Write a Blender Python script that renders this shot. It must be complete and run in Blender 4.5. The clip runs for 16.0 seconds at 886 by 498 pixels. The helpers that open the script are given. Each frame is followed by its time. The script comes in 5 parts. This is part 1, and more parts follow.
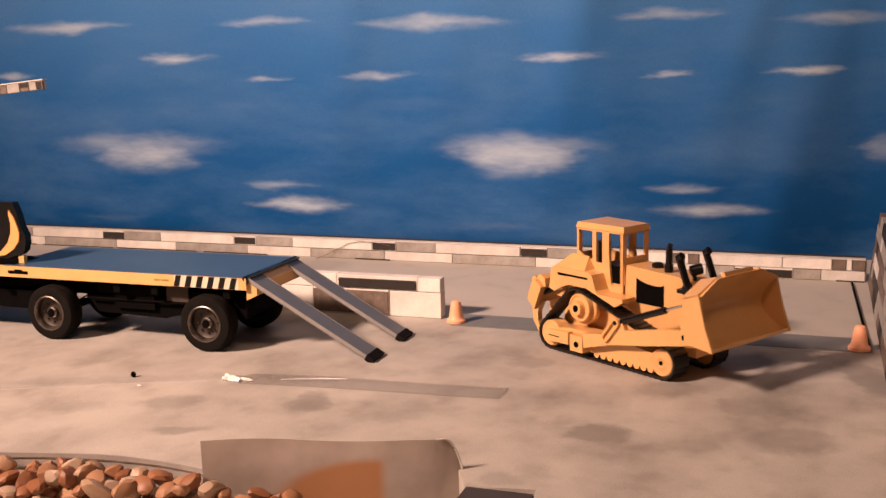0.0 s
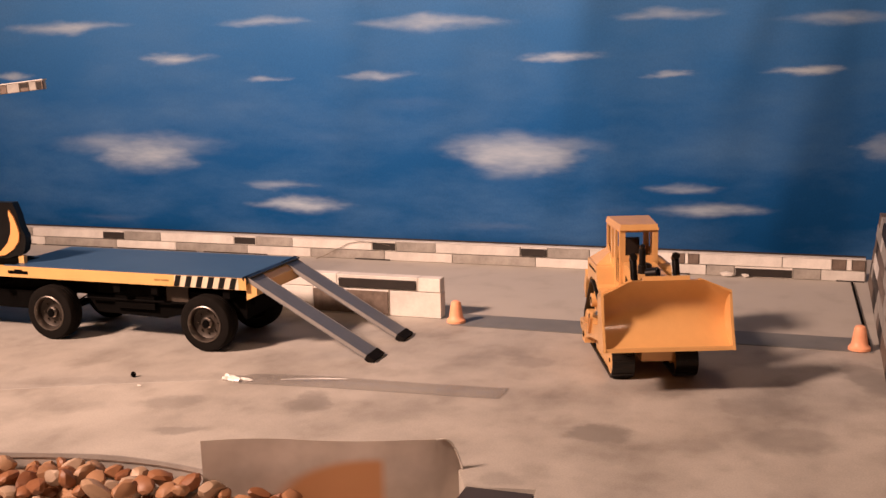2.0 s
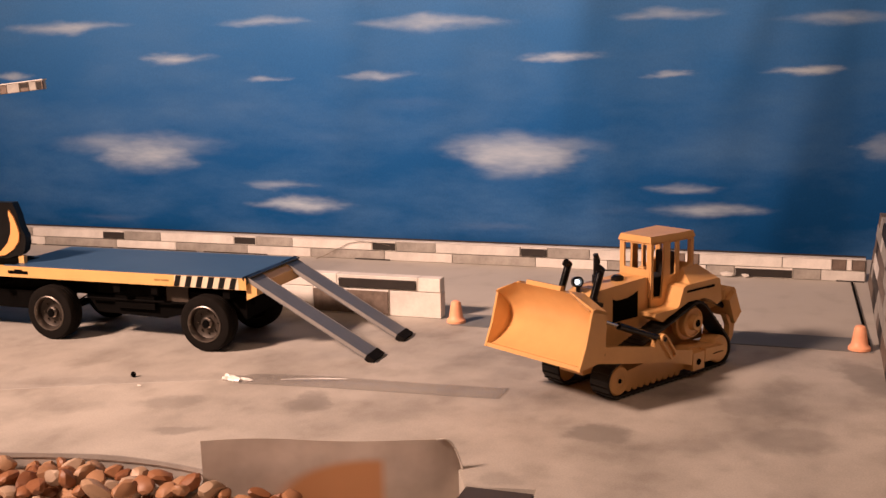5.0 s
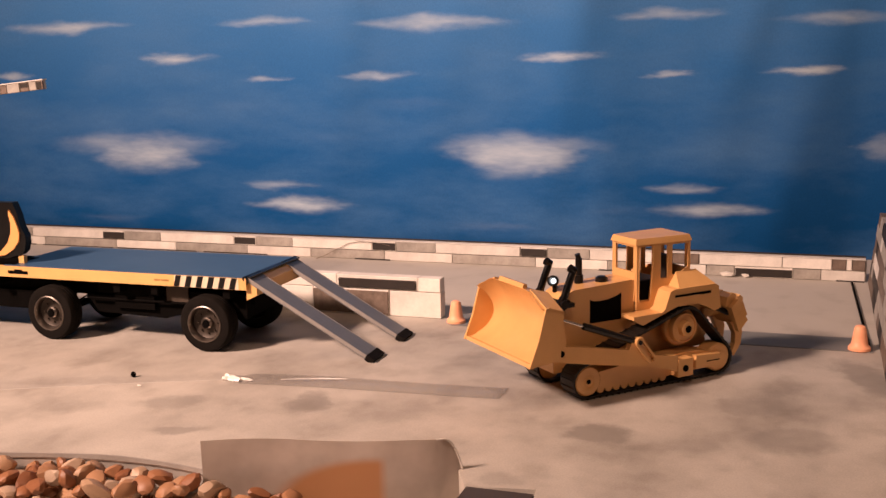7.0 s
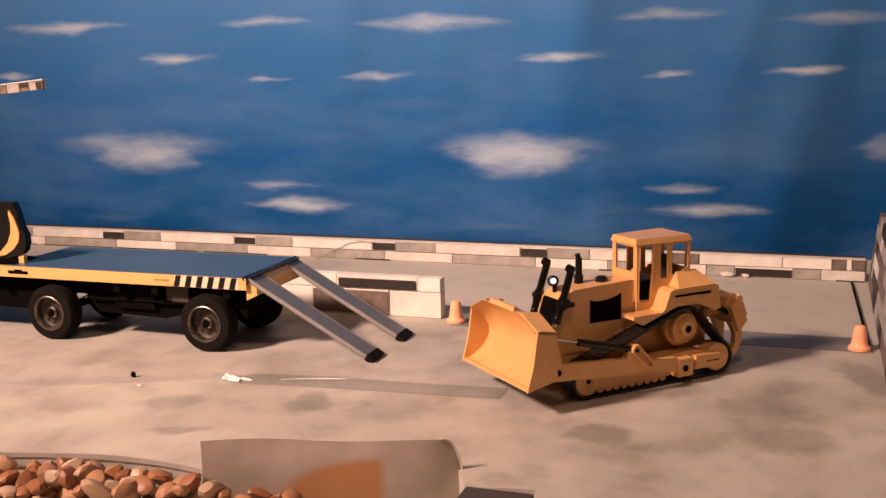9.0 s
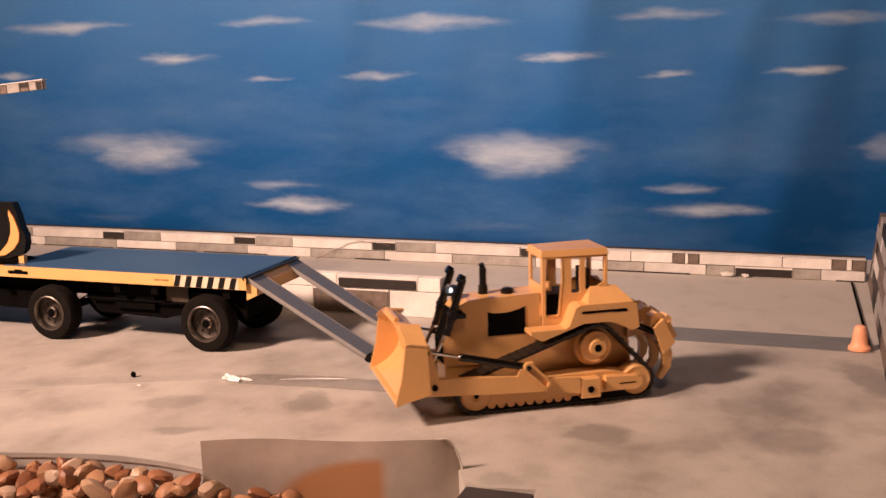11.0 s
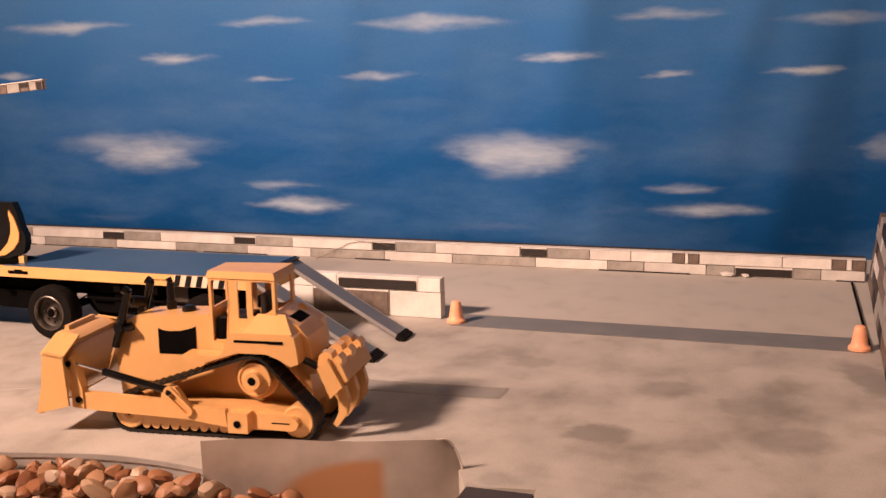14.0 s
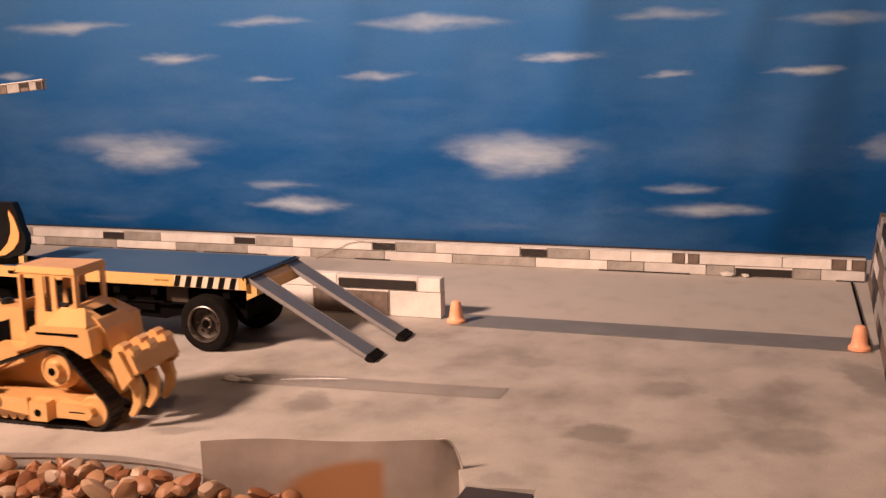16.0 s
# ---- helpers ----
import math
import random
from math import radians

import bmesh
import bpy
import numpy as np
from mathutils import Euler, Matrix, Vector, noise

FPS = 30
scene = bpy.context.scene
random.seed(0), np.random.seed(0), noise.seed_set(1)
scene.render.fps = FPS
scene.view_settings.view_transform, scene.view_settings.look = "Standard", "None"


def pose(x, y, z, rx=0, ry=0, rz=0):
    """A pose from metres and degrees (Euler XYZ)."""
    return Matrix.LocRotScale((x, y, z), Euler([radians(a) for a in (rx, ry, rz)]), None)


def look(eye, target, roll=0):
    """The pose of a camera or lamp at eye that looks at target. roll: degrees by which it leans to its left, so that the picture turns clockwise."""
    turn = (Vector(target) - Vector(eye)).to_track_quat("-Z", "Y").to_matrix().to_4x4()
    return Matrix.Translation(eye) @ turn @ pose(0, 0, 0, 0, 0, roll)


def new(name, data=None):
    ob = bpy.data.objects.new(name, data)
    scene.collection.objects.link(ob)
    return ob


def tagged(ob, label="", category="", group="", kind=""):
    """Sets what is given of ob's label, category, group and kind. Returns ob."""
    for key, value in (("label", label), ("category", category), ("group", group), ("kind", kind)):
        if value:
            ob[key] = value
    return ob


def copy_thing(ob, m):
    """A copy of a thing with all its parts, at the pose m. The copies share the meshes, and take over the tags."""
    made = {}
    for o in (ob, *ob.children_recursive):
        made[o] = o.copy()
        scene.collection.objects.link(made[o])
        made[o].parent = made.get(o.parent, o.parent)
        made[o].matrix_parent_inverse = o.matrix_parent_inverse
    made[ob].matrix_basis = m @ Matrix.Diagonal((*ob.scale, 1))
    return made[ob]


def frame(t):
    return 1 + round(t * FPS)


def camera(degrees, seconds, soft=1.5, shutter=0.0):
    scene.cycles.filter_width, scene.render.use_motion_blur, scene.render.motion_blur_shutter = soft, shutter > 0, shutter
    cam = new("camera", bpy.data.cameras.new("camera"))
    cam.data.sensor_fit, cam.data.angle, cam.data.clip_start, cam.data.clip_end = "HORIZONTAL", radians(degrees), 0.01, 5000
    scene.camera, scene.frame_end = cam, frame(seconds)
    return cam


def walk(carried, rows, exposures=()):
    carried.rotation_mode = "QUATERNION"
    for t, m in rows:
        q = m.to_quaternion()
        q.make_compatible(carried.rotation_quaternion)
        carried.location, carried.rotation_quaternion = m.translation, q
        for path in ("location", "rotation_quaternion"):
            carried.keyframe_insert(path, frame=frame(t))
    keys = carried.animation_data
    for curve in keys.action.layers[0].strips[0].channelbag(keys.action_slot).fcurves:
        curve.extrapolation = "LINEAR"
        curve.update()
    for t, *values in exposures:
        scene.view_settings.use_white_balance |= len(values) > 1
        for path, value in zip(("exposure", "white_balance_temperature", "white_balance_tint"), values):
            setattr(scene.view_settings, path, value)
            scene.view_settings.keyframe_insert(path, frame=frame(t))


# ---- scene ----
cam = camera(44.85, 16.0, soft=1.5, shutter=0.5)
EYE = Vector((0.0, 0.0, 0.4446))
AIM = EYE + Vector((-0.3279, 0.9274, -0.1802))
STAND = look(EYE, AIM, -1.265)
# the clip's camera jumps between a paler and a warmer picture
PALE, WARM = (0.0, 6500, 10), (-0.09, 6500, 9)
WHITE = [(0.0, *PALE), (1.43, *PALE), (1.47, *WARM), (5.2, *WARM), (5.27, *PALE), (14.13, *PALE), (14.17, *WARM), (14.53, *WARM), (14.57, *PALE), (15.13, *PALE), (15.17, *WARM), (16.0, *WARM)]
walk(cam, [(0.0, STAND), (16.0, STAND)],
     WHITE)

# ---- light: a warm lamp with a narrowed beam, and an added unseen fill ----
world = bpy.data.worlds.new("room_air")
scene.world = world
world.use_nodes = True
world.node_tree.nodes["Background"].inputs[0].default_value = (1.0, 0.82, 0.64, 1)
world.node_tree.nodes["Background"].inputs[1].default_value = 0.01


def lamp(name, place, target, size, power, colour, spread=70):
    data = bpy.data.lights.new(name, "AREA")
    data.shape, data.size, data.energy, data.color = "DISK", size, power, colour
    ob = new(name, data)
    data.spread = radians(spread)
    ob.matrix_world = look(place, target)
    return ob


# beam narrowed so that both sides of the picture come out darker
lamp("room_lamp", (-2.40, -0.86, 2.23), (-0.82, 1.58, 0.13), 0.46, 32.2, (1.0, 0.652, 0.512), 62)
# unseen fill from above, added to brighten right-facing sides and soften shadows
lamp("fill_lamp", (0.15, 0.05, 2.42), (-0.6, 1.5, 0.0), 0.5, 6.6, (1.0, 0.63, 0.45), 120)


# ---- materials ----
def nodes_of(name):
    m = bpy.data.materials.new(name)
    m.use_nodes = True
    nt = m.node_tree
    return m, nt, nt.nodes, nt.links, nt.nodes["Principled BSDF"]


def noise_node(N, L, scale, detail=4.0, rough=0.6, coords="Object", stretch=(1, 1, 1)):
    tc = N.new("ShaderNodeTexCoord")
    mp = N.new("ShaderNodeMapping")
    mp.inputs["Scale"].default_value = stretch
    no = N.new("ShaderNodeTexNoise")
    no.inputs["Scale"].default_value = scale
    no.inputs["Detail"].default_value = detail
    no.inputs["Roughness"].default_value = rough
    L.new(tc.outputs[coords], mp.inputs[0])
    L.new(mp.outputs[0], no.inputs["Vector"])
    return no


def ramp(N, L, src, stops):
    r = N.new("ShaderNodeValToRGB")
    e = r.color_ramp.elements
    while len(e) < len(stops):
        e.new(0.5)
    for el, (p, c) in zip(e, stops):
        el.position, el.color = p, (*c, 1)
    L.new(src, r.inputs[0])
    return r


def mix(N, L, fac, a, b, blend="MIX"):
    m = N.new("ShaderNodeMix")
    m.data_type, m.blend_type = "RGBA", blend
    for sock, val in ((m.inputs[0], fac), (m.inputs[6], a), (m.inputs[7], b)):
        if hasattr(val, "links"):
            L.new(val, sock)
        elif isinstance(val, (int, float)):
            sock.default_value = val
        else:
            sock.default_value = (*val, 1)
    return m.outputs[2]


def plain(name, colour, rough=0.5, metal=0.0, vary=0.12, scale=30.0, bump=0.0, grain=300.0, coat=0.0, random_tone=0.0, spec=0.5):
    """A surface with blotches at one scale, wear in its gloss and fine grain at another."""
    m, nt, N, L, P = nodes_of(name)
    big = noise_node(N, L, scale)
    fine = noise_node(N, L, grain, 3.0)
    lo = tuple(c * (1 - vary) for c in colour)
    hi = tuple(min(1, c * (1 + vary)) for c in colour)
    col = ramp(N, L, big.outputs["Fac"], [(0.3, lo), (0.7, hi)]).outputs[0]
    col = mix(N, L, 0.35 * vary + 0.02, col, ramp(N, L, fine.outputs["Fac"], [(0.35, (0.25, 0.25, 0.25)), (0.65, (1, 1, 1))]).outputs[0], "MULTIPLY")
    if random_tone:
        info = N.new("ShaderNodeObjectInfo")
        tone = ramp(N, L, info.outputs["Random"], [(0.0, (1 - random_tone,) * 3), (1.0, (1, 1, 1))])
        col = mix(N, L, 1.0, col, tone.outputs[0], "MULTIPLY")
    L.new(col, P.inputs["Base Color"])
    rr = N.new("ShaderNodeMapRange")
    rr.inputs[3].default_value, rr.inputs[4].default_value = max(0.03, rough - 0.08), min(1, rough + 0.08)
    L.new(big.outputs["Fac"], rr.inputs[0])
    L.new(rr.outputs[0], P.inputs["Roughness"])
    P.inputs["Metallic"].default_value = metal
    P.inputs["Coat Weight"].default_value = coat
    P.inputs["Specular IOR Level"].default_value = spec
    if bump:
        b = N.new("ShaderNodeBump")
        b.inputs["Strength"].default_value, b.inputs["Distance"].default_value = bump, 0.001
        L.new(fine.outputs["Fac"], b.inputs["Height"])
        L.new(b.outputs[0], P.inputs["Normal"])
    return m


YELLOW = plain("dozer_yellow_plastic", (0.73, 0.412, 0.16), 0.22, vary=0.05, scale=25, bump=0.05, grain=900)
TRAILER_YELLOW = plain("trailer_yellow_paint", (0.74, 0.43, 0.16), 0.35, vary=0.06, scale=20)
BLACK = plain("black_plastic", (0.006, 0.0055, 0.0055), 0.34, vary=0.25, scale=60, spec=0.3)
GLOSS_BLACK = plain("glossy_black_plastic", (0.005, 0.0045, 0.0045), 0.14, vary=0.2, scale=60, spec=0.5)
MATT_BLACK = plain("matt_black_steel", (0.0035, 0.003, 0.0028), 0.75, vary=0.3, scale=40, spec=0.03)
RUBBER = plain("black_rubber", (0.0075, 0.006, 0.005), 0.8, vary=0.4, scale=60, bump=0.25, grain=700, spec=0.1)
TRACK_RUBBER = plain("worn_track_rubber", (0.011, 0.0085, 0.0065), 0.48, vary=0.5, scale=70, bump=0.2, grain=700, spec=0.4)
CHROME = plain("chrome", (0.85, 0.84, 0.82), 0.12, 1.0, vary=0.03)
DISC = plain("dull_dark_metal", (0.045, 0.034, 0.026), 0.5, 0.5, vary=0.4, scale=60)
RIM = plain("brushed_wheel_rim", (0.24, 0.21, 0.185), 0.36, 1.0, vary=0.25, scale=60)
ALU = plain("brushed_aluminium", (0.19, 0.197, 0.21), 0.45, 0.3, vary=0.1, scale=30, bump=0.1)
# lighter copy of the ramp metal, paints the light along its edges
ALU_LIT_EDGE = plain("lit_aluminium_edge", (0.30, 0.285, 0.27), 0.4, 0.2, vary=0.08, scale=60)
# the sky print's blue reflection is put into the deck's base colour
DECK = plain("sky_tinted_deck_plate", (0.047, 0.094, 0.168), 0.34, 0.0, vary=0.1, scale=10, bump=0.06)
WHITE_BLOCK = plain("printed_white_brick", (0.79, 0.75, 0.69), 0.6, vary=0.12, scale=28, random_tone=0.2, bump=0.15)
GREY_BLOCK = plain("printed_grey_brick", (0.40, 0.37, 0.33), 0.6, vary=0.22, scale=45, random_tone=0.2, bump=0.1)
DARK_BLOCK = plain("printed_black_brick", (0.022, 0.016, 0.013), 0.6, vary=0.35, scale=60, random_tone=0.2)
BROWN_BLOCK = plain("printed_brown_brick", (0.16, 0.12, 0.095), 0.6, vary=0.3, scale=60)
MORTAR = plain("pale_card_edge", (0.55, 0.52, 0.48), 0.8, vary=0.15)
ORANGE = plain("orange_cone_plastic", (0.98, 0.44, 0.25), 0.45, vary=0.08, scale=60)
WALL_PAINT = plain("room_wall_paint", (0.42, 0.33, 0.24), 0.8, vary=0.05, scale=3)
GREY_STRIP = plain("grey_painted_strip", (0.182, 0.182, 0.174), 0.55, vary=0.12, scale=25)
LED = plain("lit_white_diode", (0.9, 0.92, 0.95), 0.2, vary=0.02)
LED.node_tree.nodes["Principled BSDF"].inputs["Emission Color"].default_value = (0.9, 0.95, 1.0, 1)
LED.node_tree.nodes["Principled BSDF"].inputs["Emission Strength"].default_value = 2.0
RIM_PAPER = plain("grey_card", (0.33, 0.30, 0.27), 0.7, vary=0.12, scale=25)


def pebble_material():
    m, nt, N, L, P = nodes_of("pebble_stone")
    info = N.new("ShaderNodeObjectInfo")
    base = ramp(N, L, info.outputs["Random"], [(0.0, (0.22, 0.085, 0.036)), (0.35, (0.34, 0.145, 0.065)), (0.62, (0.44, 0.225, 0.115)), (0.85, (0.54, 0.35, 0.215)), (1.0, (0.62, 0.50, 0.39))])
    n = noise_node(N, L, 70.0)
    tone = ramp(N, L, n.outputs["Fac"], [(0.35, (0.62, 0.55, 0.5)), (0.65, (1, 1, 1))])
    L.new(mix(N, L, 1.0, base.outputs[0], tone.outputs[0], "MULTIPLY"), P.inputs["Base Color"])
    P.inputs["Roughness"].default_value = 0.5
    return m


PEBBLE = pebble_material()


# printed smudges on the floor sheet, the first painted for shade at the side wall's foot: x, y, half width, half depth,
# strength
SPOTS = [(0.072, 1.50, 0.034, 0.10, 0.55), (-0.95, 1.212, 0.17, 0.022, 0.22), (-0.232, 1.190, 0.046, 0.038, 0.72), (-0.614, 1.205, 0.03, 0.045, 0.58), (-0.794, 1.155, 0.049, 0.033, 0.5), (-0.384, 1.46, 0.037, 0.034, 0.4), (-0.179, 1.379, 0.051, 0.038, 0.42), (-0.726, 1.063, 0.038, 0.018, 0.5), (-0.018, 1.229, 0.057, 0.05, 0.5), (-0.12, 1.181, 0.038, 0.028, 0.25), (-0.907, 1.105, 0.045, 0.029, 0.2), (-0.068, 1.339, 0.055, 0.043, 0.36), (-0.488, 1.188, 0.042, 0.021, 0.14), (-0.307, 1.025, 0.03, 0.021, 0.3)]


def ground_material():
    """Printed concrete sheet: grey with broad smoky blotches, scuffs and fine grain."""
    m, nt, N, L, P = nodes_of("printed_concrete_sheet")
    broad = noise_node(N, L, 7.0, 4.0, 0.58, stretch=(1.1, 0.9, 1))
    mid = noise_node(N, L, 17.0, 3.0, 0.5, stretch=(1.0, 0.8, 1))
    fine = noise_node(N, L, 420.0, 2.0)
    c1 = ramp(N, L, broad.outputs["Fac"], [(0.30, (0.30, 0.276, 0.247)), (0.47, (0.41, 0.380, 0.342)), (0.62, (0.48, 0.447, 0.403))])
    c2 = ramp(N, L, mid.outputs["Fac"], [(0.30, (0.80, 0.79, 0.78)), (0.45, (0.98, 0.98, 0.98)), (0.7, (1.05, 1.05, 1.05))])
    c3 = ramp(N, L, fine.outputs["Fac"], [(0.3, (0.9, 0.9, 0.9)), (0.7, (1.05, 1.05, 1.05))])
    col = mix(N, L, 1.0, mix(N, L, 0.8, c1.outputs[0], c2.outputs[0], "MULTIPLY"), c3.outputs[0], "MULTIPLY")
    spots = None
    place = N.new("ShaderNodeTexCoord")
    smear = noise_node(N, L, 30.0, 4.0, 0.6)
    shift = N.new("ShaderNodeVectorMath")
    shift.operation = "MULTIPLY_ADD"
    shift.inputs[1].default_value, shift.inputs[2].default_value = (0.05, 0.05, 0), (-0.025, -0.025, 0)
    L.new(smear.outputs["Color"], shift.inputs[0])
    moved = N.new("ShaderNodeVectorMath")
    L.new(place.outputs["Object"], moved.inputs[0])
    L.new(shift.outputs[0], moved.inputs[1])
    for x, y, w, h, k in SPOTS:
        mp = N.new("ShaderNodeMapping")
        mp.vector_type = "TEXTURE"
        mp.inputs["Location"].default_value, mp.inputs["Rotation"].default_value = (x, y, 0), (0, 0, radians(19.5))
        mp.inputs["Scale"].default_value = (w, h, 1)
        L.new(moved.outputs[0], mp.inputs[0])
        ln = N.new("ShaderNodeVectorMath")
        ln.operation = "LENGTH"
        L.new(mp.outputs[0], ln.inputs[0])
        fall = N.new("ShaderNodeMapRange")
        fall.interpolation_type = "SMOOTHSTEP"
        fall.inputs[1].default_value, fall.inputs[2].default_value = 1.15, 0.55
        fall.inputs[3].default_value, fall.inputs[4].default_value = 0.0, k
        L.new(ln.outputs["Value"], fall.inputs[0])
        if spots is None:
            spots = fall.outputs[0]
        else:
            mx = N.new("ShaderNodeMath")
            mx.operation = "MAXIMUM"
            L.new(spots, mx.inputs[0])
            L.new(fall.outputs[0], mx.inputs[1])
            spots = mx.outputs[0]
    # the smudges and the side wall's painted shade darken the floor colour
    col = mix(N, L, spots, col, (0.20, 0.185, 0.168))
    tc = N.new("ShaderNodeTexCoord")
    sep = N.new("ShaderNodeSeparateXYZ")
    L.new(tc.outputs["Object"], sep.inputs[0])
    # the front sheet is a paler print; its edge shows beside the tape
    seam = N.new("ShaderNodeVectorMath")
    seam.operation, seam.inputs[1].default_value = "DOT_PRODUCT", (-0.4433, 1.0, 0.0)
    L.new(tc.outputs["Object"], seam.inputs[0])

    def span(src, a, b, c=0.0, d=1.0):
        r = N.new("ShaderNodeMapRange")
        r.interpolation_type = "SMOOTHSTEP"
        for i, v in enumerate((a, b, c, d)):
            r.inputs[i + 1].default_value = v
        L.new(src, r.inputs[0])
        return r.outputs[0]

    crisp = span(seam.outputs["Value"], 1.6072, 1.6042)
    # further on, the lamp's brighter front is painted into the floor colour
    front_light = span(sep.outputs[1], 1.46, 1.10)
    apart = span(sep.outputs[0], -0.82, -0.60)
    sheet_of = N.new("ShaderNodeMix")
    L.new(apart, sheet_of.inputs[0])
    L.new(crisp, sheet_of.inputs[2])
    L.new(front_light, sheet_of.inputs[3])
    col = mix(N, L, sheet_of.outputs[0], col, mix(N, L, 1.0, col, (1.09, 1.085, 1.07), "MULTIPLY"))
    # plainer grey along the back, where the mottled print ends
    back = N.new("ShaderNodeMapRange")
    back.inputs[1].default_value, back.inputs[2].default_value = 1.60, 1.72
    L.new(sep.outputs[1], back.inputs[0])
    col = mix(N, L, back.outputs[0], col, mix(N, L, 0.5, (0.47, 0.440, 0.395), c2.outputs[0], "MULTIPLY"))
    L.new(col, P.inputs["Base Color"])
    rr = N.new("ShaderNodeMapRange")
    P.inputs["Specular IOR Level"].default_value = 0.15
    rr.inputs[3].default_value, rr.inputs[4].default_value = 0.6, 0.8
    L.new(broad.outputs["Fac"], rr.inputs[0])
    L.new(rr.outputs[0], P.inputs["Roughness"])
    b = N.new("ShaderNodeBump")
    b.inputs["Strength"].default_value, b.inputs["Distance"].default_value = 0.15, 0.003
    L.new(mid.outputs["Fac"], b.inputs["Height"])
    L.new(b.outputs[0], P.inputs["Normal"])
    return m


# printed clouds: x, height, half width, half height, strength
CLOUDS = [(-1.71, 0.523, 0.15, 0.016, 0.85), (-1.183, 0.518, 0.111, 0.011, 0.75), (-0.779, 0.506, 0.153, 0.016, 0.85), (-0.302, 0.509, 0.101, 0.012, 0.8), (0.028, 0.495, 0.106, 0.014, 0.65),
          (-1.409, 0.441, 0.089, 0.013, 0.9), (-1.195, 0.397, 0.051, 0.007, 0.7), (-0.904, 0.398, 0.075, 0.012, 0.85), (-0.497, 0.43, 0.075, 0.011, 0.95), (-0.305, 0.392, 0.046, 0.007, 0.7),
          (-0.039, 0.393, 0.068, 0.01, 0.9), (-1.53, 0.244, 0.229, 0.027, 0.55), (-1.508, 0.226, 0.146, 0.04, 0.75), (-1.456, 0.2, 0.034, 0.019, 0.6), (-0.600, 0.250, 0.178, 0.022, 0.55)]
CLOUDS += [(-0.605, 0.231, 0.131, 0.04, 0.75), (-0.557, 0.203, 0.031, 0.019, 0.6), (0.125, 0.236, 0.055, 0.024, 0.52), (-1.162, 0.158, 0.088, 0.012, 0.6), (-1.102, 0.114, 0.112, 0.019, 0.9),
           (-0.268, 0.158, 0.088, 0.011, 0.62), (-0.220, 0.113, 0.106, 0.018, 0.85), (-1.601, 0.071, 0.096, 0.011, 0.28), (-0.65, 0.075, 0.098, 0.012, 0.3), (-0.822, 0.337, 0.126, 0.019, 0.22),
           (-1.245, 0.333, 0.114, 0.013, 0.15), (-1.037, 0.264, 0.148, 0.011, 0.12), (-1.932, 0.122, 0.069, 0.017, 0.15), (-0.386, 0.113, 0.068, 0.012, 0.18), (-1.875, 0.410, 0.06, 0.010, 0.8)]


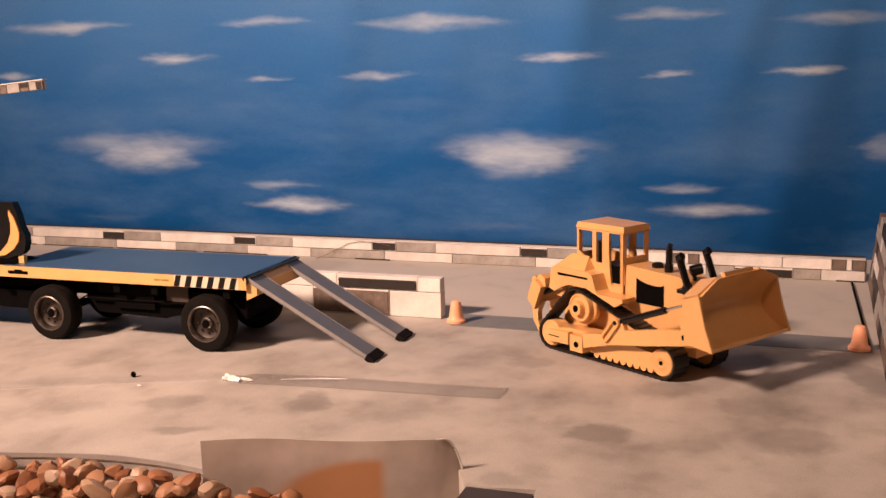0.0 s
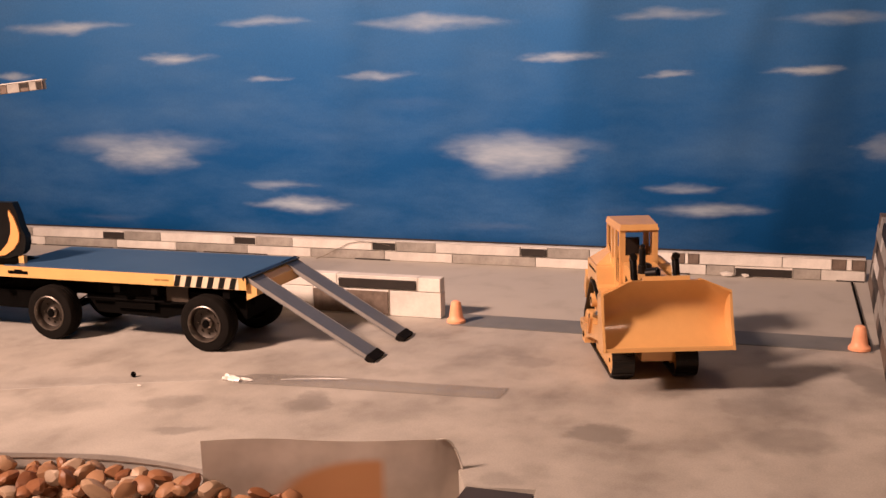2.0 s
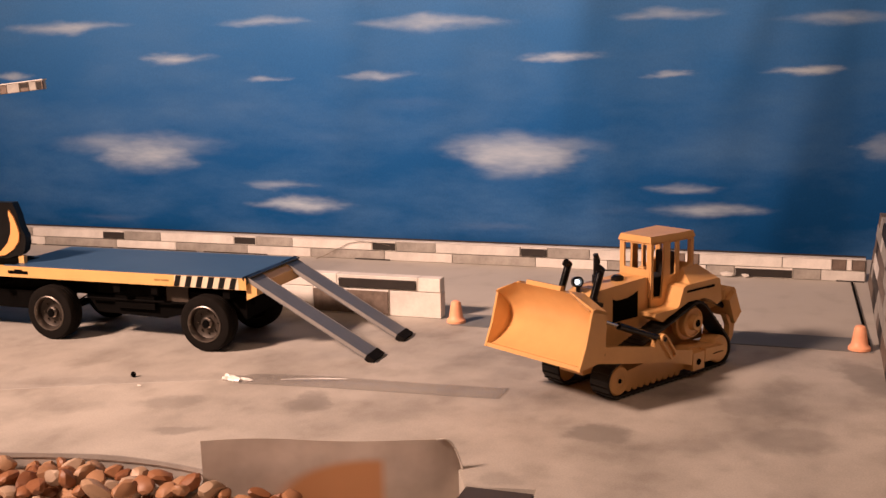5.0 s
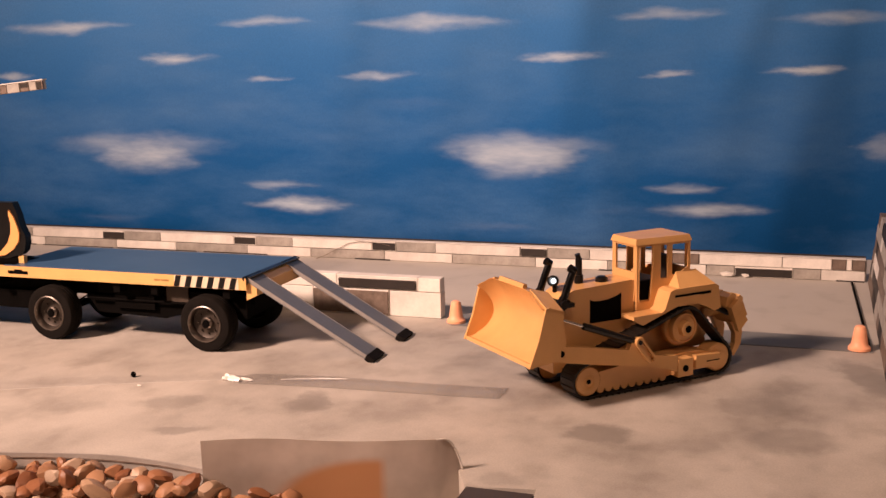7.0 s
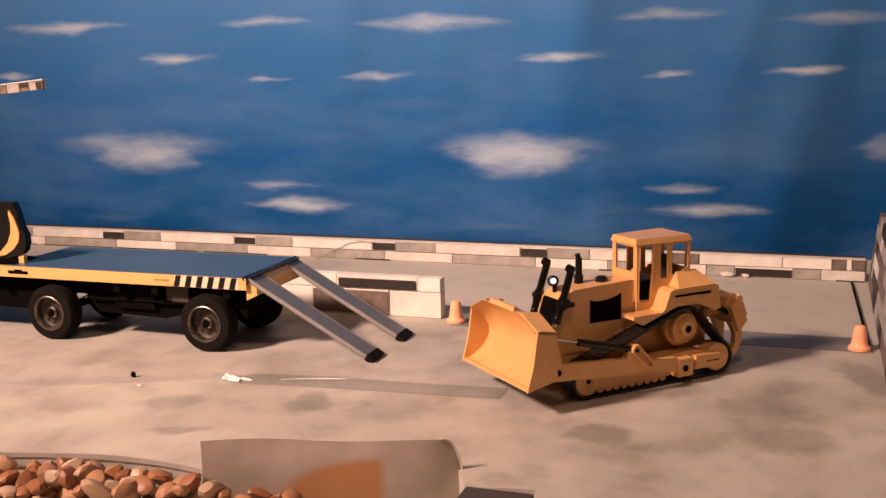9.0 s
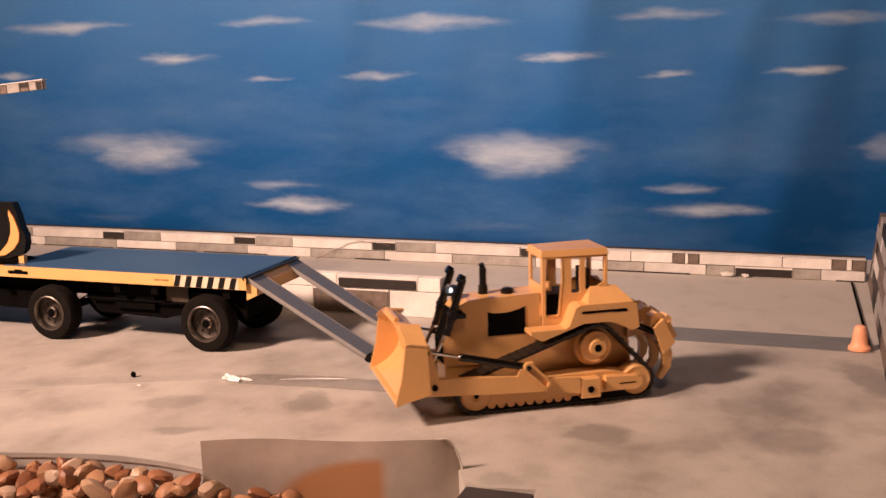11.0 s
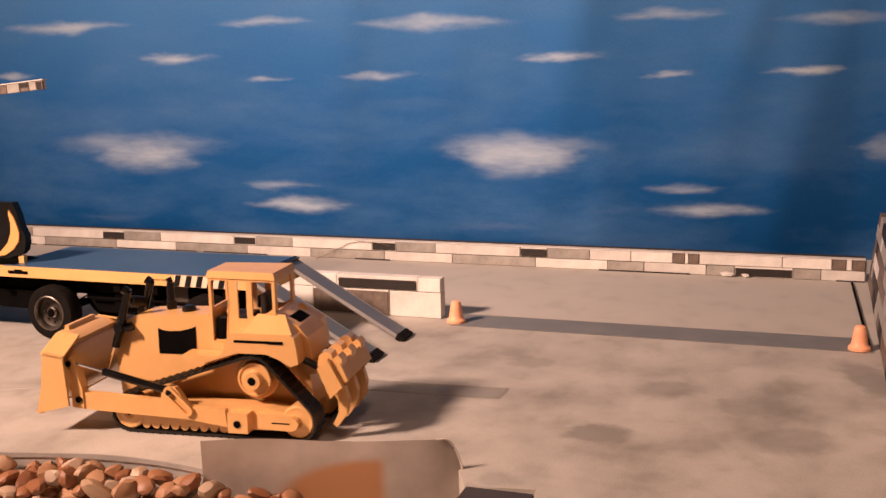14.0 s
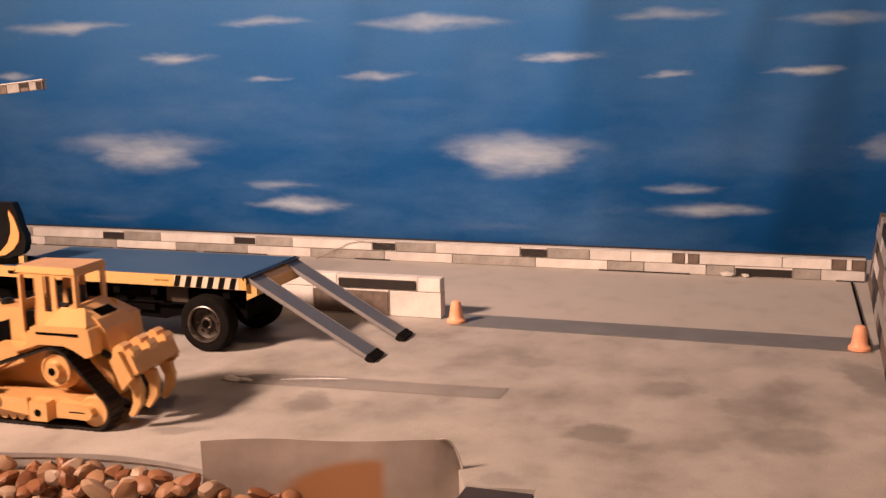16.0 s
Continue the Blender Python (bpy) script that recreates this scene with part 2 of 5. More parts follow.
def sky_print_material():
    """Sky wallpaper: blue print that deepens downwards, with small streaky clouds."""
    m, nt, N, L, P = nodes_of("printed_sky_cloth")
    tc = N.new("ShaderNodeTexCoord")
    warp = noise_node(N, L, 13.0, 4.0, 0.55, stretch=(0.7, 1, 2.4))
    wisps = noise_node(N, L, 16.0, 4.0, 0.6, stretch=(0.45, 1, 2.0))
    sub = N.new("ShaderNodeVectorMath")
    sub.operation = "SUBTRACT"
    sub.inputs[1].default_value = (0.5, 0.5, 0.5)
    L.new(warp.outputs["Color"], sub.inputs[0])
    mul = N.new("ShaderNodeVectorMath")
    mul.operation = "MULTIPLY"
    mul.inputs[1].default_value = (0.15, 0, 0.030)
    L.new(sub.outputs[0], mul.inputs[0])
    add = N.new("ShaderNodeVectorMath")
    add.operation = "ADD"
    L.new(tc.outputs["Object"], add.inputs[0])
    L.new(mul.outputs[0], add.inputs[1])
    total = None
    for x, z, w, h, s in CLOUDS:
        off = N.new("ShaderNodeVectorMath")
        off.operation = "SUBTRACT"
        off.inputs[1].default_value = (x, 0, z)
        L.new(add.outputs[0], off.inputs[0])
        sc = N.new("ShaderNodeVectorMath")
        sc.operation = "MULTIPLY"
        big = h > 0.02
        sc.inputs[1].default_value = (1 / (w * (0.86 if big else 0.9)), 0, 1 / (h * (1.0 if big else 0.95)))
        L.new(off.outputs[0], sc.inputs[0])
        sq = N.new("ShaderNodeVectorMath")
        sq.operation = "MULTIPLY"
        L.new(sc.outputs[0], sq.inputs[0])
        L.new(sc.outputs[0], sq.inputs[1])
        tip = N.new("ShaderNodeVectorMath")
        tip.operation = "POWER"
        tip.inputs[1].default_value = (1.0, 1, 0.9) if big else (0.72, 1, 0.72)
        L.new(sq.outputs[0], tip.inputs[0])
        ln = N.new("ShaderNodeVectorMath")
        ln.operation = "DOT_PRODUCT"
        ln.inputs[1].default_value = (1, 0, 1)
        L.new(tip.outputs[0], ln.inputs[0])
        fall = N.new("ShaderNodeMapRange")
        fall.interpolation_type = "SMOOTHSTEP"
        fall.inputs[1].default_value, fall.inputs[2].default_value = (2.3, -0.15) if big else (2.1, -0.35)
        fall.inputs[3].default_value, fall.inputs[4].default_value = 0.0, (0.86 if big else 0.84) * s if s > 0.5 else 0.6 * s
        L.new(ln.outputs["Value"], fall.inputs[0])
        if total is None:
            total = fall.outputs[0]
        else:
            mx = N.new("ShaderNodeMath")
            mx.operation = "MAXIMUM"
            L.new(total, mx.inputs[0])
            L.new(fall.outputs[0], mx.inputs[1])
            total = mx.outputs[0]
    soft = N.new("ShaderNodeMath")
    soft.operation, soft.inputs[1].default_value = "POWER", 1.7
    L.new(total, soft.inputs[0])
    total = soft.outputs[0]
    streak = N.new("ShaderNodeMapRange")
    streak.inputs[1].default_value, streak.inputs[2].default_value = 0.30, 0.62
    streak.inputs[3].default_value, streak.inputs[4].default_value = 0.72, 1.36
    L.new(wisps.outputs["Fac"], streak.inputs[0])
    body = N.new("ShaderNodeMath")
    body.operation, body.use_clamp = "MULTIPLY", True
    L.new(total, body.inputs[0])
    L.new(streak.outputs[0], body.inputs[1])
    total = body.outputs[0]
    sep = N.new("ShaderNodeSeparateXYZ")
    L.new(tc.outputs["Object"], sep.inputs[0])
    hgt = N.new("ShaderNodeMapRange")
    hgt.inputs[1].default_value, hgt.inputs[2].default_value = 0.03, 0.60
    L.new(sep.outputs[2], hgt.inputs[0])
    blue = ramp(N, L, hgt.outputs[0], [(0.0, (0.005, 0.066, 0.215)), (0.45, (0.017, 0.113, 0.345)), (1.0, (0.064, 0.218, 0.522))])
    veil = noise_node(N, L, 3.2, 5.0, 0.6, stretch=(0.8, 1, 2.4))
    haze = ramp(N, L, veil.outputs["Fac"], [(0.40, (0, 0, 0)), (0.72, (0.42, 0.42, 0.42))])
    col = mix(N, L, haze.outputs[0], blue.outputs[0], (0.115, 0.245, 0.47))
    grain = noise_node(N, L, 260.0, 2.0)
    gcol = ramp(N, L, grain.outputs["Fac"], [(0.3, (0.93, 0.93, 0.93)), (0.7, (1.04, 1.04, 1.04))])
    col = mix(N, L, 1.0, col, gcol.outputs[0], "MULTIPLY")
    col = mix(N, L, total, col, (0.63, 0.735, 0.79))
    L.new(col, P.inputs["Base Color"])
    P.inputs["Roughness"].default_value = 0.85
    P.inputs["Specular IOR Level"].default_value = 0.05
    return m


# ---- building helpers ----
def part(name, bm, material, parent=None, label="", smooth=False, bevel=0.0, seg=2):
    if bevel:
        edges = [e for e in bm.edges if len(e.link_faces) == 2 and e.calc_face_angle(0) > 0.6]
        bmesh.ops.bevel(bm, geom=edges, offset=bevel, segments=seg, profile=0.6, affect="EDGES", clamp_overlap=True)
    bmesh.ops.recalc_face_normals(bm, faces=bm.faces)
    me = bpy.data.meshes.new(name)
    bm.to_mesh(me)
    bm.free()
    me.materials.append(material)
    if smooth:
        me.shade_smooth()
        me.set_sharp_from_angle(angle=radians(35))
    ob = new(name, me)
    ob.parent = parent
    if label:
        ob["label"] = label
    return ob


def box(bm, x0, x1, y0, y1, z0, z1):
    vs = [bm.verts.new((x, y, z)) for x in (x0, x1) for y in (y0, y1) for z in (z0, z1)]
    for f in ((0, 1, 3, 2), (4, 6, 7, 5), (0, 4, 5, 1), (2, 3, 7, 6), (0, 2, 6, 4), (1, 5, 7, 3)):
        bm.faces.new([vs[i] for i in f])
    return bm


def boxes(*dims):
    bm = bmesh.new()
    for d in dims:
        box(bm, *d)
    return bm


def prism(outline, y0, y1, bm=None, taper=None):
    """An outline in x and z, drawn from y0 to y1."""
    bm = bm or bmesh.new()
    rings = [[bm.verts.new((x, y, z)) for x, z in outline] for y in (y0, y1)]
    bm.faces.new(rings[0])
    bm.faces.new(rings[1][::-1])
    n = len(outline)
    for i in range(n):
        bm.faces.new((rings[0][i], rings[1][i], rings[1][(i + 1) % n], rings[0][(i + 1) % n]))
    return bm


def rod(bm, a, b, r, n=14, r2=None):
    a, b = Vector(a), Vector(b)
    q = (b - a).to_track_quat("Z", "Y").to_matrix().to_4x4()
    m = Matrix.Translation((a + b) / 2) @ q
    bmesh.ops.create_cone(bm, cap_ends=True, segments=n, radius1=r, radius2=r if r2 is None else r2, depth=(b - a).length, matrix=m)
    return bm


def rods(*dims, n=14):
    bm = bmesh.new()
    for d in dims:
        rod(bm, *d[:3], n=n, r2=d[3] if len(d) > 3 else None)
    return bm


def lathe(profile, axis="y", n=32, caps=True):
    """A profile of (radius, place along the axis) turned about the axis."""
    bm = bmesh.new()
    rings = []
    for r, h in profile:
        ring = []
        for i in range(n):
            a = 2 * math.pi * i / n
            u, w = r * math.cos(a), r * math.sin(a)
            ring.append(bm.verts.new((u, h, w) if axis == "y" else (u, w, h)))
        rings.append(ring)
    for p, q in zip(rings, rings[1:] if caps else rings[1:] + rings[:1]):
        for i in range(n):
            bm.faces.new((p[i], p[(i + 1) % n], q[(i + 1) % n], q[i]))
    if caps:
        bm.faces.new(rings[0])
        bm.faces.new(rings[-1][::-1])
    return bm


def plate(us, ws, holes, place, thick):
    """A plate with rectangular openings. us, ws: its outer span; holes: (u0, u1, w0, w1); place(u, w, d) gives the point at depth d."""
    U = sorted({*us, *[h[0] for h in holes], *[h[1] for h in holes]})
    V = sorted({*ws, *[h[2] for h in holes], *[h[3] for h in holes]})

    def solid(i, j):
        if not (0 <= i < len(U) - 1 and 0 <= j < len(V) - 1):
            return False
        u, w = (U[i] + U[i + 1]) / 2, (V[j] + V[j + 1]) / 2
        return not any(a < u < b and c < w < d for a, b, c, d in holes)

    bm, made = bmesh.new(), {}

    def at(i, j, k):
        if (i, j, k) not in made:
            made[i, j, k] = bm.verts.new(place(U[i], V[j], k * thick))
        return made[i, j, k]

    for i in range(len(U) - 1):
        for j in range(len(V) - 1):
            if solid(i, j):
                for k in (0, 1):
                    bm.faces.new((at(i, j, k), at(i + 1, j, k), at(i + 1, j + 1, k), at(i, j + 1, k)))
                for di, dj, p, q in ((-1, 0, (0, 0), (0, 1)), (1, 0, (1, 0), (1, 1)), (0, -1, (0, 0), (1, 0)), (0, 1, (0, 1), (1, 1))):
                    if not solid(i + di, j + dj):
                        a, b = (i + p[0], j + p[1]), (i + q[0], j + q[1])
                        bm.faces.new((at(*a, 0), at(*b, 0), at(*b, 1), at(*a, 1)))
    return bm


def window_panel(outline, openings, place, thick):
    """A panel with openings of any outline. place(u, w, d) gives the point at depth d."""
    bm = bmesh.new()
    edges, loops = [], []
    for loop in (outline, *openings):
        vs = [bm.verts.new(place(u, w, 0)) for u, w in loop]
        loops.append((loop, vs))
        edges += [bm.edges.new((a, b)) for a, b in zip(vs, vs[1:] + vs[:1])]
    bmesh.ops.triangle_fill(bm, use_beauty=True, use_dissolve=False, edges=edges)
    flat = list(bm.faces)
    deep = {}
    for loop, vs in loops:
        for (u, w), v in zip(loop, vs):
            deep[v] = bm.verts.new(place(u, w, thick))
    for f in flat:
        bm.faces.new([deep[v] for v in reversed(f.verts)])
    for loop, vs in loops:
        for a, b in zip(vs, vs[1:] + vs[:1]):
            bm.faces.new((a, b, deep[b], deep[a]))
    return bm


def thing(name, m, label, category, group="", kind=""):
    ob = new(name)
    ob.empty_display_size = 0.02
    ob.matrix_world = m
    return tagged(ob, label, category, group, kind)


# ---- the setting ----
def pit_edge():
    """The curved edge of the gravel pit, from its left end to where the card stands."""
    pts = []
    for i in range(25):
        x = -1.30 + i / 24 * 0.67
        y = 0.9695 - 0.92 * (x + 0.70) ** 2 if x < -0.70 else 0.9695 - 1.6 * (x + 0.70) ** 2
        pts.append((x, y))
    return pts


def build_ground():
    bm = bmesh.new()
    edge = pit_edge() + [(-0.622, 0.9660), (-0.360, 1.0490), (-0.3375, 1.0050), (-0.3130, 1.0030), (-0.262, 1.0120), (-0.255, 0.960)]
    front, x0, x1, y0, y1, deep = 0.45, -2.7, 1.3, -1.6, 2.4, -0.07

    def sheet(*pts):
        bm.faces.new([bm.verts.new(p) for p in pts])

    xa, xb = edge[0][0], edge[-1][0]
    sheet((x0, y0, 0), (xa, y0, 0), (xa, y1, 0), (x0, y1, 0))
    sheet((xb, y0, 0), (x1, y0, 0), (x1, y1, 0), (xb, y1, 0))
    sheet((xa, y0, 0), (xb, y0, 0), (xb, front, 0), (xa, front, 0))
    for (px, py), (qx, qy) in zip(edge, edge[1:]):
        sheet((px, py, 0), (qx, qy, 0), (qx, y1, 0), (px, y1, 0))
        sheet((px, py, deep), (qx, qy, deep), (qx, qy, 0), (px, py, 0))
        sheet((px, front, deep), (qx, front, deep), (qx, qy, deep), (px, py, deep))
    for x, y in (edge[0], edge[-1]):
        sheet((x, front, deep), (x, y, deep), (x, y, 0), (x, front, 0))
    sheet((xa, front, deep), (xb, front, deep), (xb, front, 0), (xa, front, 0))
    bmesh.ops.remove_doubles(bm, verts=bm.verts, dist=0.00001)
    for f in bm.faces:
        f.smooth = False
    return tagged(part("ground", bm, ground_material()), "mottled grey printed concrete sheet laid as the yard floor", "ground", kind="structure")


def build_backdrop():
    """The hanging sky print, with the slack folds of its sheet and a bend that darkens its right."""
    bm = bmesh.new()
    nx, nz = 150, 44
    grid = []
    for i in range(nx + 1):
        x = -2.65 + i * 3.9 / nx
        col = []
        for k in range(nz + 1):
            z = k * 1.0 / nz
            slack = 0.0035 * math.sin(x * 4.3 + z * 1.7)
            fold = 0.005 * math.exp(-((x + 0.06 - 0.10 * (z - 0.25)) / 0.035) ** 2)
            fold += 0.008 * math.exp(-((x + 0.50 - 0.22 * (z - 0.4)) / 0.05) ** 2)
            fold -= 0.006 * math.exp(-((x + 0.33 - 0.1 * (z - 0.4)) / 0.07) ** 2)
            for at, lean, wide, deep in ((-0.78, 0.30, 0.06, 0.004), (-0.18, 0.24, 0.045, 0.004), (-1.02, 0.2, 0.09, 0.005), (-0.62, -0.1, 0.03, 0.002), (-1.5, 0.15, 0.1, 0.005)):
                fold += 2.0 * deep * math.exp(-((x - at - lean * (z - 0.3)) / wide) ** 2)
            # pleats that come forward slowly and drop back at a sharp crease
            for at, lean, wide, deep in ((-0.485, 0.16, 0.24, 0.012), (-0.20, 0.5, 0.06, 0.004), (-0.98, 0.12, 0.22, 0.008)):
                d = x - at - lean * (z - 0.35)
                rise = max(0.0, 1 + d / wide) if d < 0 else max(0.0, 1 - d / 0.05)
                fold += deep * rise ** 1.4
            # bent away from the lamp so that the right side falls darker
            d = x + 0.045 - 0.28 * (z - 0.22)
            turn = 0.27 * min(0.25, max(0.0, d)) + 0.27 * min(0.5, max(0.0, x + 0.43))
            col.append(bm.verts.new((x, 2.172 + turn - slack - fold * (0.3 + z), z)))
        grid.append(col)
    for i in range(nx):
        for k in range(nz):
            bm.faces.new((grid[i][k], grid[i + 1][k], grid[i + 1][k + 1], grid[i][k + 1]))
    ob = part("backdrop", bm, sky_print_material(), smooth=True)
    return tagged(ob, "blue sky print with streaky white clouds hanging behind the yard", "backdrop", kind="structure")


def build_room():
    for name, d in (("wall_north", (-2.75, 1.35, 2.4, 2.5, -0.1, 2.5)), ("wall_south", (-2.75, 1.35, -1.7, -1.6, -0.1, 2.5)),
                    ("wall_west", (-2.8, -2.7, -1.6, 2.4, -0.1, 2.5)), ("wall_east", (1.3, 1.4, -1.6, 2.4, -0.1, 2.5))):
        tagged(part(name, boxes(d), WALL_PAINT), "plain pale room wall", "wall", kind="structure")
    tagged(part("ceiling", boxes((-2.8, 1.4, -1.7, 2.5, 2.5, 2.6)), WALL_PAINT), "plain pale room ceiling", "ceiling", kind="structure")


BRICKS = {}


def brick(parent, x0, x1, y0, y1, z0, z1, material, gap=0.0012, m=None):
    """One block with worn edges; alike blocks share their mesh."""
    d = (round(x1 - x0 - gap, 4), round(y1 - y0, 4), round(z1 - z0 - gap, 4))
    key = (d, material.name)
    if key not in BRICKS:
        bm = boxes((-d[0] / 2, d[0] / 2, -d[1] / 2, d[1] / 2, -d[2] / 2, d[2] / 2))
        bmesh.ops.bevel(bm, geom=bm.edges[:], offset=0.0007, segments=1, affect="EDGES")
        me = bpy.data.meshes.new("brick")
        bm.to_mesh(me)
        bm.free()
        me.materials.append(material)
        BRICKS[key] = me
    ob = new("brick", BRICKS[key])
    ob.parent = parent
    ob.location = ((x0 + x1) / 2, (y0 + y1) / 2 + random.uniform(-0.0009, 0.0009), (z0 + z1) / 2)
    ob.rotation_euler = (0, 0, random.uniform(-0.007, 0.007))
    return ob


def course(parent, cuts, tones, y0, y1, z0, z1):
    look_up = {"w": WHITE_BLOCK, "g": GREY_BLOCK, "k": DARK_BLOCK, "b": BROWN_BLOCK}
    for a, b, c in zip(cuts, cuts[1:], tones):
        if c == "k":
            brick(parent, a, b, y0, y1, z0, z1, WHITE_BLOCK)
            brick(parent, a + 0.001, b - 0.001, y0 - 0.0013, y0 + 0.002, z0 + 0.0012, z1 - 0.0026, DARK_BLOCK)
        else:
            brick(parent, a, b, y0, y1, z0, z1, look_up[c])


def build_back_kerb():
    """Low wall of two courses before the sky print, its base on the floor."""
    w = thing("back_wall", pose(0, 0, 0), "low two-course wall of white, grey and black blocks", "low wall")
    part("core", boxes((-2.6, 0.092, 2.140, 2.152, 0.0, 0.040)), MORTAR, w, "pale card core")
    top = [-2.50, -2.35, -2.29, -2.18, -1.98, -1.92, -1.828, -1.621, -1.56, -1.46, -1.263, -1.205, -1.113, -0.919, -0.862, -0.771, -0.583, -0.525, -0.436, -0.352, -0.269, -0.245, -0.238, -0.217, -0.06, 0.030, 0.056, 0.066, 0.090]
    course(w, top, "wkgwkgwkgwkgwkgwkgwwbwbwwbwb", 2.132, 2.1475, 0.0205, 0.0415)
    low = [-2.5, -2.3, -2.1, -1.95, -1.789, -1.583, -1.418, -1.228, -1.067, -0.889, -0.733, -0.55, -0.399, -0.325, -0.203, -0.149, -0.04, 0.011, 0.090]
    course(w, low, "wgwwgwgwgwgwgwgkgw", 2.130, 2.1475, 0.0, 0.0205)
    part("capping", boxes((-2.6, 0.090, 2.1335, 2.150, 0.0415, 0.0432)), WHITE_BLOCK, w, "thin pale top edge")
    # dark slabs stand in for the shadow line along the wall's foot
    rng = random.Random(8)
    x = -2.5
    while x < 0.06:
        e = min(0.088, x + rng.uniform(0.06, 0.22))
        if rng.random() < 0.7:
            part("base_shim", boxes((x, e, 2.1278, 2.1296, 0.0, rng.uniform(0.0016, 0.003))), DARK_BLOCK, w, "dark slab added for the shade under the blocks")
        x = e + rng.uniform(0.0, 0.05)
    # dark strip stands in for the shadow line between wall and sky print
    part("backing_strip", boxes((-2.6, 0.090, 2.1505, 2.1535, 0.0, 0.0462)), DARK_BLOCK, w, "thin dark strip added for the shadow line above the wall")


def build_block_wall():
    """Two-course block wall behind the trailer."""
    w = thing("block_wall", pose(-0.004, 0, 0), "free-standing wall of large white and brown blocks", "low wall")
    part("core", boxes((-1.25, -0.592, 1.668, 1.684, 0.0, 0.066)), MORTAR, w)
    course(w, [-1.25, -1.08, -0.96, -0.828, -0.684, -0.590], "wwwww", 1.664, 1.6865, 0.0, 0.0455)
    course(w, [-1.25, -1.05, -0.91, -0.782, -0.631, -0.590], "wwwww", 1.664, 1.6865, 0.0455, 0.070)
    brick(w, -0.828, -0.685, 1.6605, 1.6640, 0.002, 0.0435, BROWN_BLOCK)
    brick(w, -1.08, -0.965, 1.6605, 1.6640, 0.002, 0.0435, BROWN_BLOCK)
    brick(w, -0.778, -0.634, 1.6605, 1.6640, 0.0475, 0.0645, DARK_BLOCK)
    brick(w, -1.045, -0.915, 1.6605, 1.6640, 0.0475, 0.0645, DARK_BLOCK)


def build_side_wall():
    """Tall block wall along the yard's side."""
    w = thing("side_wall", pose(0.094, 0, 0.0005, 0, 6.0, 0), "tall side wall of grey, brown and dark blocks", "block wall")
    part("core", boxes((0.004, 0.014, 1.05, 2.12, 0.0, 0.136)), MORTAR, w)
    rng = random.Random(4)
    kinds = [GREY_BLOCK, BROWN_BLOCK, BROWN_BLOCK, DARK_BLOCK, GREY_BLOCK, WHITE_BLOCK, DARK_BLOCK]
    for row in range(6):
        y = 1.05
        while y < 2.11:
            e = min(2.12, y + rng.choice((0.05, 0.075, 0.1, 0.06)))
            brick(w, 0.0, 0.018, y, e - 0.0012, row * 0.023, row * 0.023 + 0.023, rng.choice(kinds))
            y = e


def build_beam():
    """Brick-printed girder from the left, placed to fit the camera's view and hide its shadow."""
    w = thing("brick_girder", pose(-1.236, 1.50, 0.3975, 0, -5.2, 0), "white-topped girder faced with grey and black bricks", "girder")
    part("core", boxes((-1.44, -0.002, 0.004, 0.010, 0.001, 0.0160)), MORTAR, w)
    course(w, [-1.44, -0.9, -0.7, -0.5, -0.33, -0.16, -0.091, -0.076, -0.049, -0.030, -0.014, 0.0], "wgwgwgbgbgb", 0.0, 0.004, 0.0, 0.0160)
    brick(w, -0.0135, -0.002, -0.0008, 0.002, 0.001, 0.0145, DARK_BLOCK)
    brick(w, -0.0485, -0.0305, -0.0008, 0.002, 0.006, 0.0148, DARK_BLOCK)
    part("top_board", boxes((-1.44, 0.001, -0.001, 0.010, 0.0161, 0.0178)), WHITE_BLOCK, w, "white top board", bevel=0.0005)


build_ground()
build_backdrop()
build_room()
build_back_kerb()
build_block_wall()
build_side_wall()
build_beam()

# ---- things lying on the floor ----
tagged(part("painted_strip", boxes((-0.565, 0.085, 1.628, 1.706, 0.0002, 0.0012)), GREY_STRIP), "flat dark grey strip across the yard floor", "strip", kind="structure")
tagged(part("stick", rods(((0.066, 2.117, 0.0025), (0.080, 1.66, 0.0025), 0.0022), n=8), MATT_BLACK), "thin dark stick lying along the side wall", "stick")


def build_cone(place):
    c = thing("traffic_cone", pose(*place), "small orange toy traffic cone on the floor", "traffic cone", "traffic cones")
    bm = lathe([(0.0160, 0.0), (0.0160, 0.004), (0.0140, 0.0060), (0.0122, 0.0080), (0.0112, 0.014), (0.0098, 0.023), (0.0086, 0.0310), (0.0072, 0.0348), (0.0040, 0.0365)], "z", 24)
    part("body", bm, ORANGE, c, smooth=True)
    return c


first_cone = build_cone((-0.562, 1.648, 0.0015))
copy_thing(first_cone, pose(0.066, 1.640, 0.0015))


def clear_film():
    m, nt, N, L, P = nodes_of("clear_tape_film")
    P.inputs["Base Color"].default_value = (0.36, 0.34, 0.32, 1)
    P.inputs["Roughness"].default_value = 0.16
    P.inputs["Alpha"].default_value = 0.21
    n = noise_node(N, L, 22.0, 3.0, stretch=(0.4, 3, 1))
    b = N.new("ShaderNodeBump")
    b.inputs["Strength"].default_value, b.inputs["Distance"].default_value = 0.5, 0.004
    L.new(n.outputs["Fac"], b.inputs["Height"])
    L.new(b.outputs[0], P.inputs["Normal"])
    return m


